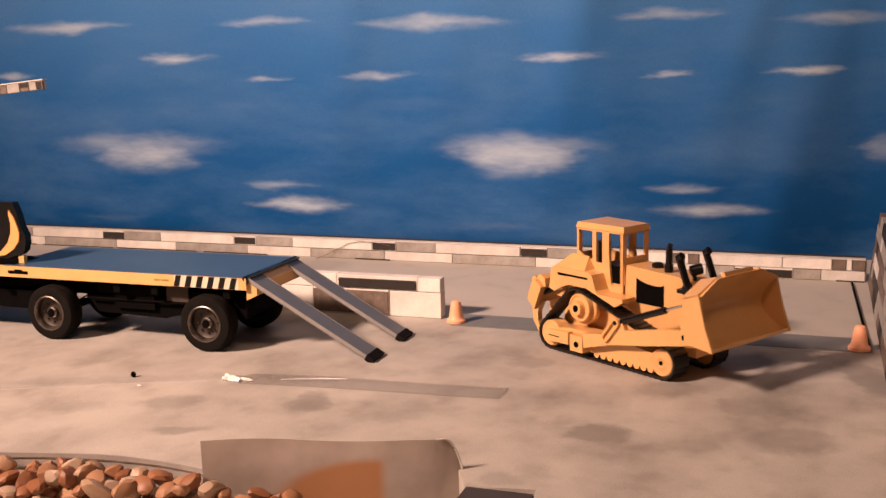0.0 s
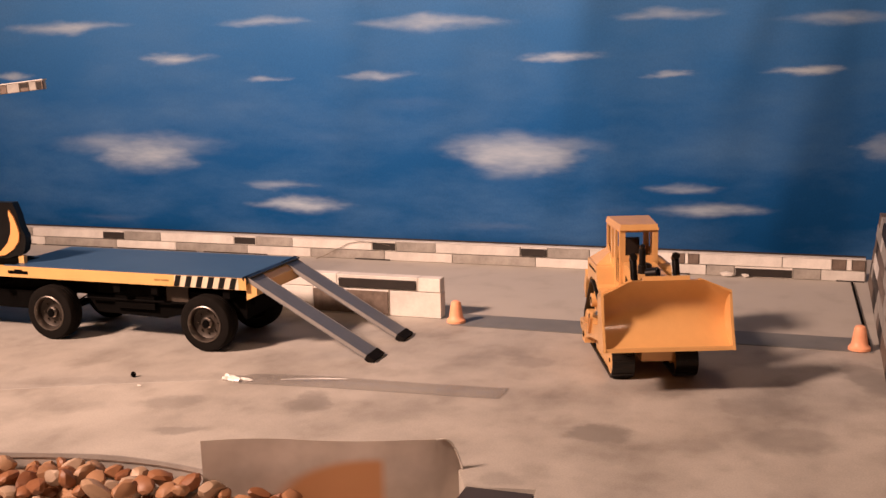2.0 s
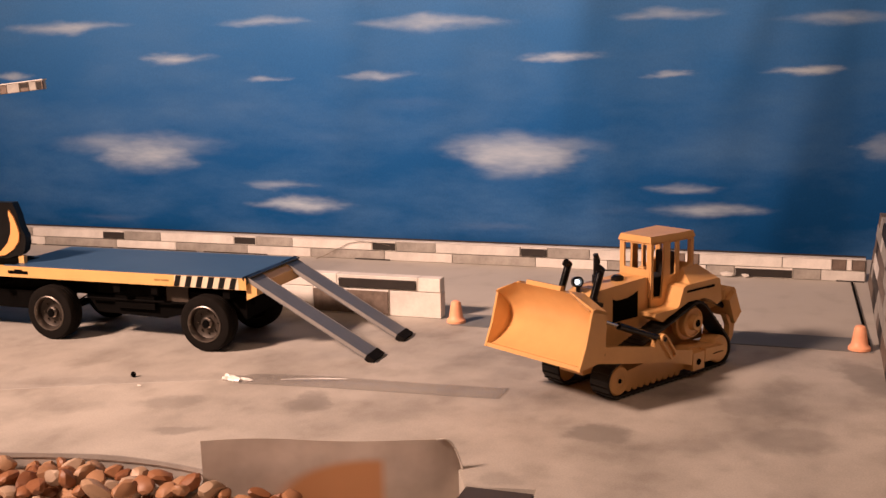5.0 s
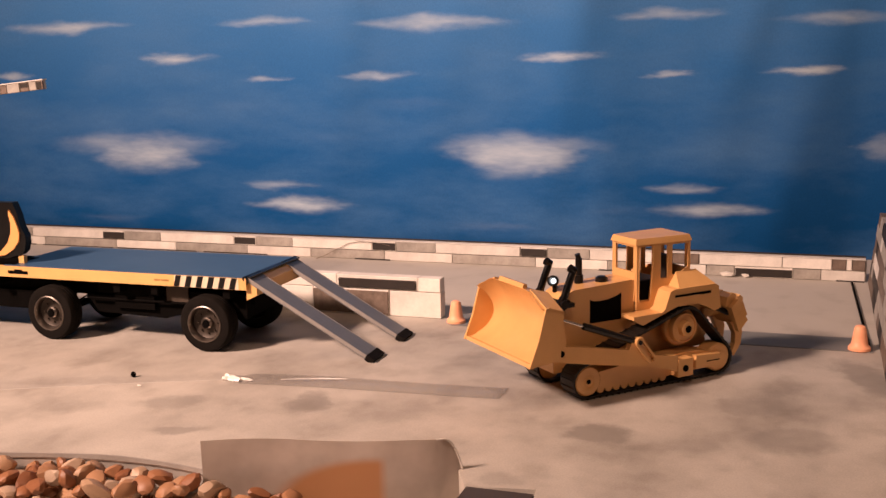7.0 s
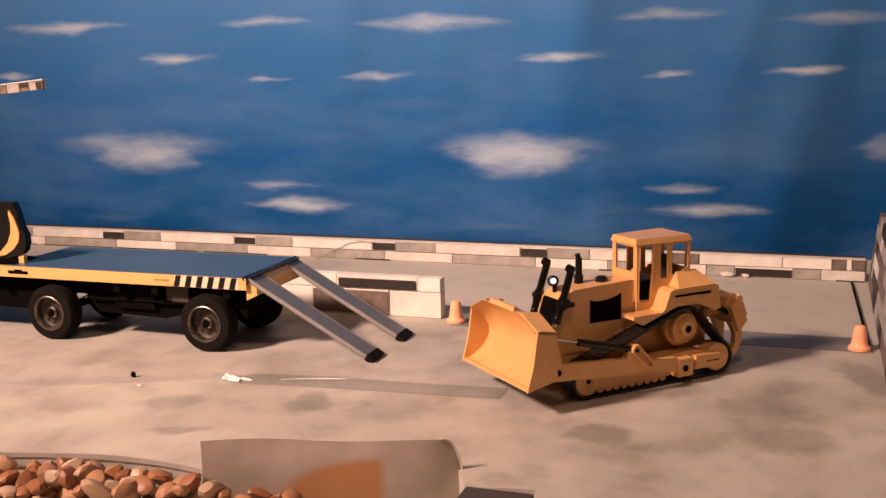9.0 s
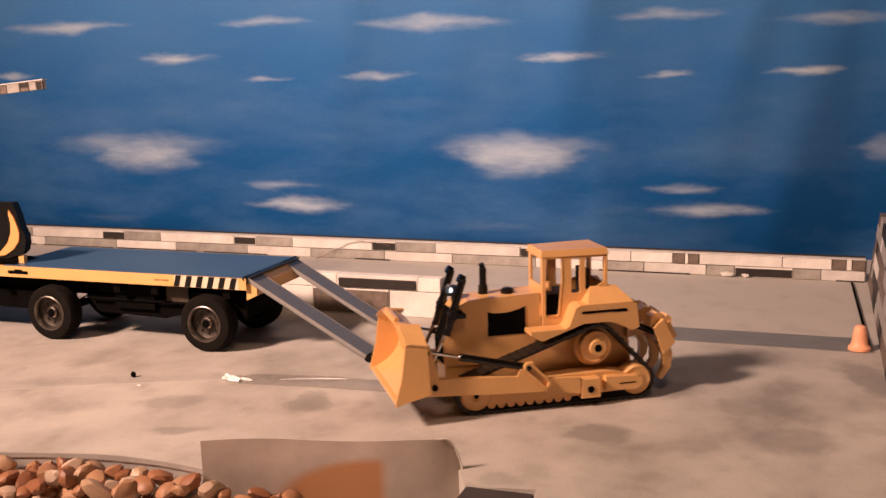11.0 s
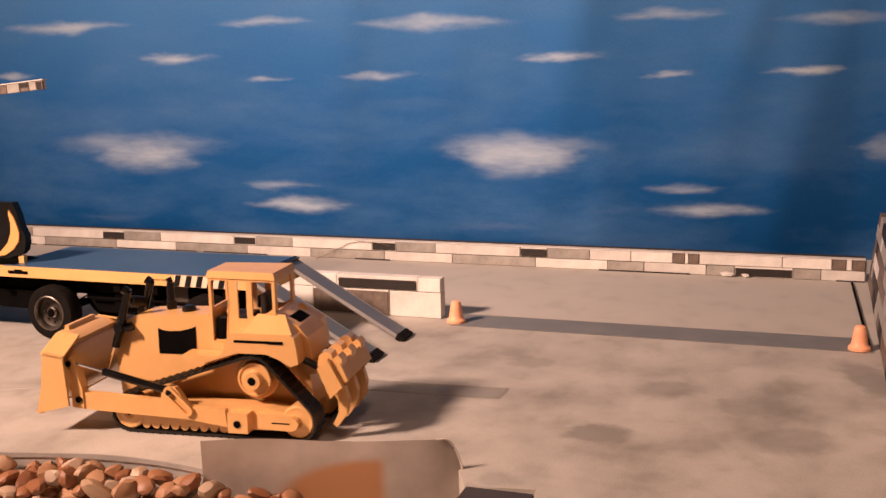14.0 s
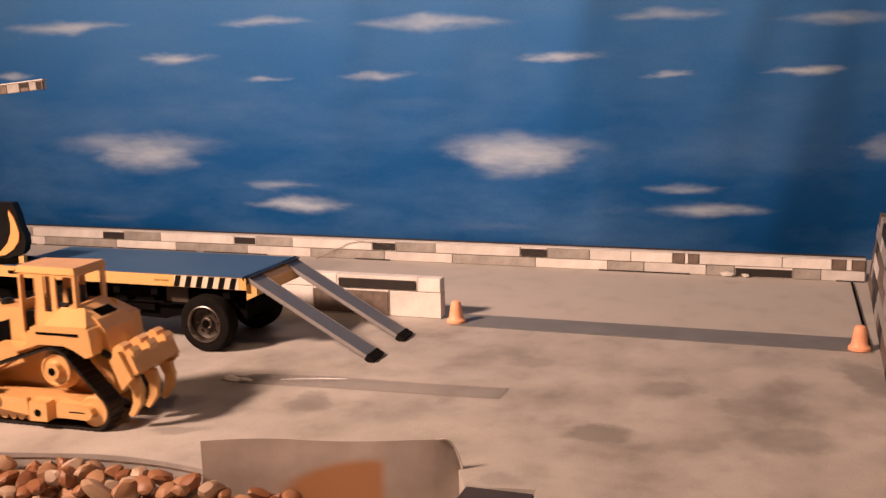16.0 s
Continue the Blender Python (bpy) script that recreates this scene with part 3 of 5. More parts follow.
def build_tape():
    """A strip of clear tape on the floor, with a lifted crease and a crumpled end."""
    bm = bmesh.new()
    rows = []
    n = 40
    for i in range(n + 1):
        s = i / n
        x = -0.775 + s * 0.395
        mid = 1.268 + s * 0.040 + 0.004 * math.sin(s * 5)
        half = 0.023 if s > 0.05 else 0.012
        lift = 0.0035 * math.exp(-((s - 0.32) / 0.16) ** 2) + 0.001
        rows.append([bm.verts.new((x, mid - half, 0.001)), bm.verts.new((x, mid - 0.004, 0.001 + lift)), bm.verts.new((x, mid + half, 0.001 + lift * 0.3))])
    for a, b in zip(rows, rows[1:]):
        for j in (0, 1):
            bm.faces.new((a[j], b[j], b[j + 1], a[j + 1]))
    t = tagged(part("tape_strip", bm, clear_film(), smooth=True), "creased clear plastic tape stuck to the floor", "tape")
    sol = t.modifiers.new("film", "SOLIDIFY")
    sol.thickness = 0.0003
    rng = random.Random(3)
    bm = bmesh.new()
    for cx, cy, sx, sy, sz in ((-0.768, 1.262, 0.010, 0.006, 0.0075), (-0.757, 1.259, 0.012, 0.0045, 0.0045), (-0.744, 1.2635, 0.013, 0.005, 0.0028)):
        lump = bmesh.ops.create_icosphere(bm, subdivisions=2, radius=1.0)["verts"]
        for v in lump:
            k = rng.uniform(0.6, 1.2)
            v.co = Vector((cx + v.co.x * sx * k, cy + v.co.y * sy * k, max(0.0012, 0.002 + v.co.z * sz * k)))
    s2 = part("crumpled_end", bm, plain("white_film", (0.85, 0.82, 0.78), 0.3, vary=0.05), t, "crumpled white tape end")
    # white colour paints the glint on the clear tape's crease
    gloss = plain("tape_fold_glint", (0.86, 0.84, 0.82), 0.15, vary=0.04)
    for a, b, wd in (((-0.694, 1.273), (-0.604, 1.300), 0.0011),):
        bm = bmesh.new()
        rows = []
        for i in range(11):
            s = i / 10
            x, y = a[0] + (b[0] - a[0]) * s, a[1] + (b[1] - a[1]) * s + 0.002 * math.sin(s * 3)
            h = wd * math.sin(math.pi * s) ** 0.6 + 0.0002
            rows.append([bm.verts.new((x, y - h, 0.0035)), bm.verts.new((x, y, 0.0035 + h)), bm.verts.new((x, y + h, 0.0035))])
        for p, q in zip(rows, rows[1:]):
            for j in (0, 1):
                bm.faces.new((p[j], q[j], q[j + 1], p[j + 1]))
        part("fold", bm, gloss, t, "lifted fold, white for the glint along it")
    return t


build_tape()
tagged(part("bead", lathe([(0.0012, 0.0), (0.0030, 0.0012), (0.0038, 0.004), (0.0030, 0.0068), (0.0012, 0.0080)], "z", 14), MATT_BLACK, smooth=True), "small black bead on the floor", "bead").location = (-0.9085, 1.2380, 0)


def build_sheet_seam():
    bm = bmesh.new()
    a = [(-1.5, 0.94), (-1.055, 1.138), (-0.93, 1.196), (-0.773, 1.263)]
    for (x0, y0), (x1, y1) in zip(a, a[1:]):
        d = Vector((x1 - x0, y1 - y0, 0)).normalized()
        nrm = Vector((-d.y, d.x, 0)) * 0.0003
        p, q = Vector((x0, y0, 0)), Vector((x1, y1, 0))
        top = [v + Vector((0, 0, 0.0004)) for v in (p, q)]
        vs = [bm.verts.new(v) for v in (p - nrm, q - nrm, top[1] + nrm, top[0] + nrm)]
        bm.faces.new(vs)
    return tagged(part("sheet_edge", bm, plain("paper_edge", (0.43, 0.40, 0.375), 0.6, vary=0.1)), "raised paper edge of a floor sheet", "trim", kind="structure")


build_sheet_seam()


def build_scrap(place, size, seed):
    """A crumpled scrap of white paper."""
    rng = random.Random(seed)
    bm = bmesh.new()
    bmesh.ops.create_icosphere(bm, subdivisions=1, radius=1.0)
    for v in bm.verts:
        v.co = Vector((v.co.x * size, v.co.y * size * 0.3, v.co.z * size * 0.45)) * rng.uniform(0.55, 1.15)
    ob = part("paper_scrap", bm, WHITE_BLOCK)
    ob.location = place
    return tagged(ob, "small crumpled white paper scrap at the low wall", "paper scrap", "paper scraps")


build_scrap((-0.164, 2.118, 0.0065), 0.015, 1)
build_scrap((-0.129, 2.121, 0.0055), 0.010, 2)
tagged(build_scrap((-0.875, 1.203, 0.0015), 0.0035, 5), "tiny white paper fleck on the floor sheet")


def build_wire():
    """A thin bent wire that leans on the low wall."""
    bm = bmesh.new()
    pts = [Vector(p) for p in ((-1.045, 2.112, 0.0012), (-1.030, 2.120, 0.006), (-0.998, 2.1285, 0.0225), (-0.975, 2.1290, 0.0345), (-0.945, 2.1290, 0.0400), (-0.905, 2.1290, 0.0385), (-0.875, 2.1290, 0.0330))]
    for a, b in zip(pts, pts[1:]):
        rod(bm, a, b, 0.0006, 6)
    return tagged(part("wire", bm, plain("dull_brown_wire", (0.16, 0.12, 0.09), 0.5, vary=0.1)), "thin brown bent wire leaning on the low wall", "wire")


build_wire()


def build_gravel():
    """Loose pebbles that fill the pit."""
    bed = thing("gravel_bed", pose(0, 0, 0), "pit filled with reddish brown and cream pebbles", "gravel", kind="stuff")
    rng = random.Random(11)
    shapes = []
    for k in range(9):
        bm = bmesh.new()
        bmesh.ops.create_icosphere(bm, subdivisions=2, radius=1.0)
        sx, sy, sz = rng.uniform(0.85, 1.25), rng.uniform(0.7, 1.0), rng.uniform(0.55, 0.8)
        cuts = [(Vector((rng.gauss(0, 1), rng.gauss(0, 1), rng.gauss(0, 1))).normalized(), rng.uniform(0.6, 0.9)) for _ in range(6)]
        for v in bm.verts:
            p = v.co.copy()
            for n, d in cuts:
                over = p.dot(n) - d
                if over > 0:
                    p -= n * over * 0.97
            p *= 1 + 0.10 * noise.noise(p * 1.7 + Vector((k * 5, 0, 0)))
            v.co = (p.x * sx, p.y * sy, p.z * sz)
        me = bpy.data.meshes.new("pebble")
        bm.to_mesh(me)
        bm.free()
        me.materials.append(PEBBLE)
        me.shade_smooth()
        me.set_sharp_from_angle(angle=radians(24))
        shapes.append(me)
    edge = pit_edge()

    def limit(x):
        if x > -0.64:
            return 0.958 + (x + 0.62) * 0.305
        for (x0, y0), (x1, y1) in zip(edge, edge[1:]):
            if x0 <= x <= x1:
                return y0 + (y1 - y0) * (x - x0) / (x1 - x0)
        return 0.7

    count = 0
    for layer, z in ((2, -0.013), (1, -0.030), (0, -0.044)):
        x = -0.95
        while x < -0.52:
            y = 0.78
            while y < limit(x) - 0.005:
                px, py = x + rng.uniform(-0.005, 0.005), y + rng.uniform(-0.005, 0.005)
                far = limit(px) - py
                slope = min(1.0, far / 0.03)
                drop = 0.012 if px > -0.585 else 0.004 if px > -0.615 else 0.001 if px > -0.665 else 0.0 if px > -0.745 else -0.004 if px > -0.80 else 0.006 if px > -0.86 else -0.002
                drop += 0.004 * noise.noise(Vector((px * 25, py * 25, 3)))
                front = 0.870 + 0.29 * (px + 0.80)
                visible = py > front
                if (layer == 0 and far < 0.03 and visible or layer == 1 and visible or layer == 2 and far > 0.006 and visible) and count < 300:
                    ob = new("pebble", rng.choice(shapes))
                    ob.parent = bed
                    r = rng.uniform(0.0095, 0.0165)
                    ob.matrix_basis = pose(px, py, z - (1 - slope) * 0.003 - drop + 0.003 + rng.uniform(-0.003, 0.004), rng.uniform(-40, 40), rng.uniform(-40, 40), rng.uniform(0, 360)) @ Matrix.Scale(r, 4)
                    count += 1
                y += 0.0205
            x += 0.0215
    part("bed", boxes((-1.25, -0.36, 0.50, 0.70, -0.069, -0.046)), RIM_PAPER, bed)
    # pale lip along the pit's edge
    bm = bmesh.new()
    pts = pit_edge() + [(-0.622, 0.958)]
    rows = []
    for i, (x, y) in enumerate(pts):
        z = 0.0012 + 0.0006 * math.sin(x * 40)
        rows.append([bm.verts.new(p) for p in ((x, y + 0.001, -0.03), (x, y - 0.0012, -0.03), (x, y - 0.0012, z), (x, y + 0.001, z))])
    for a, b in zip(rows, rows[1:]):
        for j in range(4):
            bm.faces.new((a[j], b[j], b[(j + 1) % 4], a[(j + 1) % 4]))
    lip = part("pit_edging", bm, RIM_PAPER)
    # dark strip stands in for the shadow gap below the lip
    rows = []
    bm = bmesh.new()
    for x, y in pts:
        rows.append([bm.verts.new(p) for p in ((x, y - 0.0012, -0.0052), (x, y - 0.0022, -0.0052), (x, y - 0.0022, -0.0036), (x, y - 0.0012, -0.0036))])
    for a, b in zip(rows, rows[1:]):
        for j in range(4):
            bm.faces.new((a[j], b[j], b[(j + 1) % 4], a[(j + 1) % 4]))
    part("lip_shadow", bm, BROWN_BLOCK, lip, "dark strip added for the shadow gap under the lip")
    tagged(lip, "curved grey card edging round the gravel pit", "edging", kind="structure")


build_gravel()


def card_material():
    """Grey card with a big soft rust-brown patch, painted for gravel showing through."""
    m, nt, N, L, P = nodes_of("patched_grey_card")
    tc = N.new("ShaderNodeTexCoord")
    n = noise_node(N, L, 18.0, 3.0)
    mp = N.new("ShaderNodeMapping")
    mp.vector_type = "TEXTURE"
    mp.inputs["Location"].default_value = (0.197, 0, -0.042)
    mp.inputs["Scale"].default_value = (0.116, 1000, 0.056)
    L.new(tc.outputs["Object"], mp.inputs[0])
    ln = N.new("ShaderNodeVectorMath")
    ln.operation = "LENGTH"
    L.new(mp.outputs[0], ln.inputs[0])
    patch = N.new("ShaderNodeMapRange")
    patch.interpolation_type = "SMOOTHSTEP"
    patch.inputs[1].default_value, patch.inputs[2].default_value = 1.12, 0.90
    L.new(ln.outputs["Value"], patch.inputs[0])
    sep = N.new("ShaderNodeSeparateXYZ")
    L.new(tc.outputs["Object"], sep.inputs[0])
    side = N.new("ShaderNodeMapRange")
    side.inputs[1].default_value, side.inputs[2].default_value = 0.203, 0.192
    L.new(sep.outputs[0], side.inputs[0])
    both = N.new("ShaderNodeMath")
    both.operation = "MULTIPLY"
    L.new(patch.outputs[0], both.inputs[0])
    L.new(side.outputs[0], both.inputs[1])
    grey = ramp(N, L, n.outputs["Fac"], [(0.3, (0.56, 0.48, 0.41)), (0.7, (0.72, 0.63, 0.55))])
    col = mix(N, L, both.outputs[0], grey.outputs[0], (0.66, 0.345, 0.165))
    L.new(col, P.inputs["Base Color"])
    P.inputs["Roughness"].default_value = 0.4
    return m


def build_card():
    """A curled card that stands in the pit's edge."""
    bm = bmesh.new()
    nu, nw = 44, 8
    grid = []
    for i in range(nu + 1):
        s = i / nu
        col = []
        for k in range(nw + 1):
            w = k / nw
            top = 0.0368 + 0.0012 * math.sin(s * 9) - (0.042 * max(0.0, (s - 0.91) / 0.09) ** 3)
            z = -0.06 + w * (top + 0.06)
            bulge = 0.004 * math.sin(s * 6.0) + (0.010 * max(0, s - 0.9) / 0.1) * w
            x = 0.284 * s
            col.append(bm.verts.new((x, bulge - 0.004 * w, z)))
        grid.append(col)
    for i in range(nu):
        for k in range(nw):
            bm.faces.new((grid[i][k], grid[i + 1][k], grid[i + 1][k + 1], grid[i][k + 1]))
    bmesh.ops.solidify(bm, geom=bm.faces[:], thickness=0.0010)
    ob = part("standing_card", bm, card_material(), smooth=True)
    ob.matrix_world = pose(-0.6215, 0.957, 0, 0, 0, 17.0)
    tagged(ob, "curled grey card with a rust-brown patch standing before the gravel", "card")
    edge = bmesh.new()
    pts = []
    for i in range(40):
        s = 0.90 + 0.10 * i / 39
        top = 0.0368 + 0.0012 * math.sin(s * 9) - (0.042 * max(0.0, (s - 0.91) / 0.09) ** 3)
        pts.append((0.284 * s, 0.004 * math.sin(s * 6) + 0.01 * max(0, s - 0.9) / 0.1 - 0.0052, top))
    for a, b in zip(pts, pts[1:]):
        rod(edge, a, b, 0.0005 if a[0] < 0.255 else 0.0010, 6)
    part("rim", edge, plain("card_rim", (0.75, 0.70, 0.64), 0.5, vary=0.05), ob, "pale curled rim")


build_card()
# dark slab added where the pit lies in shade beside the card
tagged(part("gap_shade", boxes((-0.3345, -0.262, 0.900, 1.0025, -0.07, -0.0012)), plain("dark_gap_filler", (0.055, 0.045, 0.042), 0.6, vary=0.15), bevel=0.001), "dark grey slab added for the shaded gap beside the card", "board")


# ---- the flatbed trailer ----
SHARED = {}
# the trailer's scale in plan and in height, stretched to fit the camera's view
TRAILER = (0.987, 1.037)


def build_wheel(parent, x, y, out):
    """A twin road wheel; out is the side that shows, -1 towards the yard."""
    r = 0.0415
    tyre = lathe([(0.034, -0.0155), (0.039, -0.0145), (0.0412, -0.011), (r, -0.004), (0.0402, -0.0035), (0.0402, -0.0025), (r, -0.002), (r, 0.002), (0.0402, 0.0025), (0.0402, 0.0035), (r, 0.004), (0.0412, 0.011), (0.039, 0.0145), (0.034, 0.0155), (0.0262, 0.0148), (0.0255, 0.0), (0.0262, -0.0148)], n=40, caps=False)
    wheel = part("wheel", tyre, RUBBER, parent, "treaded black rubber tyre", smooth=True)
    size = 1.07
    wheel.location = (x, y, r * size / TRAILER[1])
    wheel.scale = (size / TRAILER[0], 1.0, size / TRAILER[1])
    s = out
    ring = lathe([(0.0258, s * 0.004), (0.0268, s * 0.0162), (0.0252, s * 0.0170), (0.0238, s * 0.0150), (0.0228, s * 0.0080), (0.0228, s * 0.004)], n=36, caps=False)
    part("rim", ring, RIM, wheel, "brushed metal rim", smooth=True)
    disc = lathe([(0.0235, s * 0.0020), (0.0225, s * 0.0060), (0.0180, s * 0.0035), (0.0120, s * 0.0030), (0.0085, s * 0.0040)], n=28)
    part("wheel_disc", disc, DISC, wheel, "dark dished wheel disc", smooth=True)
    cap = lathe([(0.0090, s * 0.0030), (0.0086, s * 0.0085), (0.0066, s * 0.0108), (0.0052, s * 0.0100), (0.0040, s * 0.0090), (0.0012, s * 0.0092)], n=24)
    part("hub", cap, RIM, wheel, "dull metal wheel hub", smooth=True)
    drum = lathe([(0.0257, -s * 0.0100), (0.0257, -s * 0.0060), (0.020, -s * 0.0060)], n=28)
    part("brake_drum", drum, MATT_BLACK, wheel, "black drum")
    if "nut" not in SHARED:
        bm = rods(((0, -0.002, 0), (0, 0.002, 0), 0.0014), n=6)
        SHARED["nut"] = bpy.data.meshes.new("wheel_nut")
        bm.to_mesh(SHARED["nut"])
        bm.free()
        SHARED["nut"].materials.append(DISC)
    for k in range(8):
        a = 2 * math.pi * k / 8
        nut = new("wheel_nut", SHARED["nut"])
        nut.parent = wheel
        nut.location = (0.0155 * math.cos(a), s * 0.0045, 0.0155 * math.sin(a))
    return wheel


def build_trailer():
    t = thing("flatbed_trailer", pose(0, 0, 0), "yellow flatbed trailer with a painted sky reflection on its deck, ramps lowered", "trailer")
    x0, x1, y0, y1 = -1.62, -0.814, 1.402, 1.576
    part("deck", boxes((-1.268, x1, y0 + 0.0015, y1, 0.104, 0.1148)), DECK, t, "glossy deck plate coloured with the sky's blue reflection", bevel=0.0008)
    part("side_rail", boxes((x0, x1, y0, y0 + 0.006, 0.0962, 0.1135)), TRAILER_YELLOW, t, "yellow side rail", bevel=0.0012)
    part("side_rail", boxes((-1.268, x1, y1 - 0.008, y1 - 0.001, 0.0962, 0.1035)), TRAILER_YELLOW, t, "yellow side rail", bevel=0.0012)
    part("tail_beam", prism([(x1, 0.1135), (x1 + 0.014, 0.104), (x1 + 0.014, 0.088), (x1 - 0.004, 0.080), (x1 - 0.004, 0.1135)], y0 + 0.007, y1 - 0.007), TRAILER_YELLOW, t, "yellow tail beam", bevel=0.0008)
    part("tail_edge", boxes((x1 - 0.006, x1 + 0.005, y0 + 0.006, y1 - 0.004, 0.1135, 0.1156)), BLACK, t, "black tail edge")
    part("front_deck", boxes((x0, -1.250, y0 + 0.006, 1.470, 0.098, 0.1150)), MATT_BLACK, t, "dark front end", bevel=0.002)
    part("stripe_panel", boxes((-0.9400, -0.8270, y0 - 0.0003, y0 + 0.001, 0.0966, 0.1132)), plain("cream_reflector", (0.74, 0.62, 0.46), 0.4, vary=0.06), t, "cream reflective panel")
    for k in range(6):
        a = -0.9415 + k * 0.0196
        part("warning_stripe", prism([(a, 0.0968), (a + 0.0095, 0.0968), (a + 0.0145, 0.1133), (a + 0.005, 0.1133)], y0 - 0.0009, y0 + 0.001), BLACK, t, "slanted black warning stripe")
    # unreadable lettering as bars
    for a, b, za, zb in ((-1.259, -1.219, 0.1015, 0.1065), (-1.246, -1.230, 0.1066, 0.1085), (-0.9765, -0.966, 0.1035, 0.1062), (-0.964, -0.950, 0.1035, 0.1062)):
        part("lettering_bar", boxes((a, b, y0 - 0.0005, y0 + 0.001, za, zb)), MATT_BLACK if a < -1.2 else plain("faint_print", (0.35, 0.2, 0.06), 0.5), t, "dark bar of lettering")
    part("chassis_beam", boxes((x0, x1 - 0.01, 1.445, 1.460, 0.066, 0.104)), MATT_BLACK, t, "black chassis beam", bevel=0.001)
    part("chassis_beam", boxes((x0, x1 - 0.01, 1.518, 1.533, 0.066, 0.104)), MATT_BLACK, t, "black chassis beam", bevel=0.001)
    for k, x in enumerate((-1.30, -1.06, -0.99, -0.86)):
        part("cross_member", boxes((x, x + 0.012, 1.410, 1.568, 0.080, 0.102)), MATT_BLACK, t)
    # black panel added in place of the shade below the deck
    part("shade_panel", boxes((-1.105, -0.985, 1.428, 1.432, 0.074, 0.092)), MATT_BLACK, t, "black panel added where the chassis lies in shade", bevel=0.001)
    part("bracket_plate", boxes((-0.975, -0.935, 1.430, 1.434, 0.066, 0.094)), plain("brown_bracket_steel", (0.05, 0.034, 0.022), 0.7, vary=0.3), t, "brown bracket plate", bevel=0.001)
    part("tool_box", boxes((-1.075, -1.000, 1.432, 1.4445, 0.050, 0.082)), MATT_BLACK, t, "black storage box", bevel=0.002)
    part("side_bar", rods(((-1.125, 1.430, 0.064), (-0.935, 1.430, 0.064), 0.0020), n=8), MATT_BLACK, t)
    # underbody widened, with boxes added, to keep light off the ground below
    part("underbody", prism([(-1.135, 0.068), (-1.115, 0.040), (-0.985, 0.036), (-0.945, 0.046), (-0.938, 0.068)], 1.440, 1.556), MATT_BLACK, t, "black low underbody that blocks light to the ground", bevel=0.002)
    part("rear_light_block", boxes((-0.942, -0.832, 1.432, 1.548, 0.046, 0.082)), MATT_BLACK, t, "black box added to block light under the rear end", bevel=0.003)
    part("front_light_block", boxes((-1.50, -1.235, 1.436, 1.540, 0.038, 0.068)), MATT_BLACK, t, "black low underbody that blocks light to the ground", bevel=0.002)
    for x in (-0.888, -1.179):
        part("axle", rods(((x, 1.40, 0.0415), (x, 1.575, 0.0415), 0.006), n=12), MATT_BLACK, t)
        part("leaf_spring", prism([(x - 0.045, 0.066), (x - 0.02, 0.054), (x + 0.02, 0.054), (x + 0.045, 0.066), (x + 0.02, 0.049), (x - 0.02, 0.049)], 1.436, 1.444), MATT_BLACK, t)
        build_wheel(t, x, 1.412, -1)
        build_wheel(t, x, 1.562, 1)
    for y in (1.402, 1.524):
        ramp_ob = part("ramp", boxes((0, 0.2245, 0.0065, 0.0455, -0.0035, 0.0)), ALU, t, "grey aluminium loading ramp", bevel=0.0006)
        ramp_ob.matrix_basis = pose(-0.8165, y, 0.1155, 0, 28.6, 1.2)
        part("flange", boxes((0.004, 0.2205, 0.0065, 0.0080, -0.0065, -0.0035)), ALU, ramp_ob)
        part("flange", boxes((0.004, 0.2205, 0.0440, 0.0455, -0.0065, -0.0035)), ALU, ramp_ob)
        # strips in the lighter metal stand in for lit ramp edges
        part("lit_edge", boxes((0.002, 0.2205, 0.0050, 0.0065, -0.0045, 0.0006)), ALU_LIT_EDGE, ramp_ob, "ramp edge in lighter metal for the light it catches")
        part("lit_edge", boxes((0.002, 0.2205, 0.0455, 0.0465, -0.0030, 0.0006)), ALU_LIT_EDGE, ramp_ob, "ramp edge in lighter metal for the light it catches")
        part("foot", boxes((0.2205, 0.2345, 0.0046, 0.0470, -0.0075, 0.0012)), RUBBER, ramp_ob, "black rubber foot", bevel=0.0015)
        part("hinge", rods(((0.001, 0.0, -0.002), (0.001, 0.05, -0.002), 0.0035), n=10), BLACK, ramp_ob, "black hinge")
    t.matrix_world = Matrix.Diagonal((TRAILER[0], TRAILER[0], TRAILER[1], 1))
    return t


build_trailer()


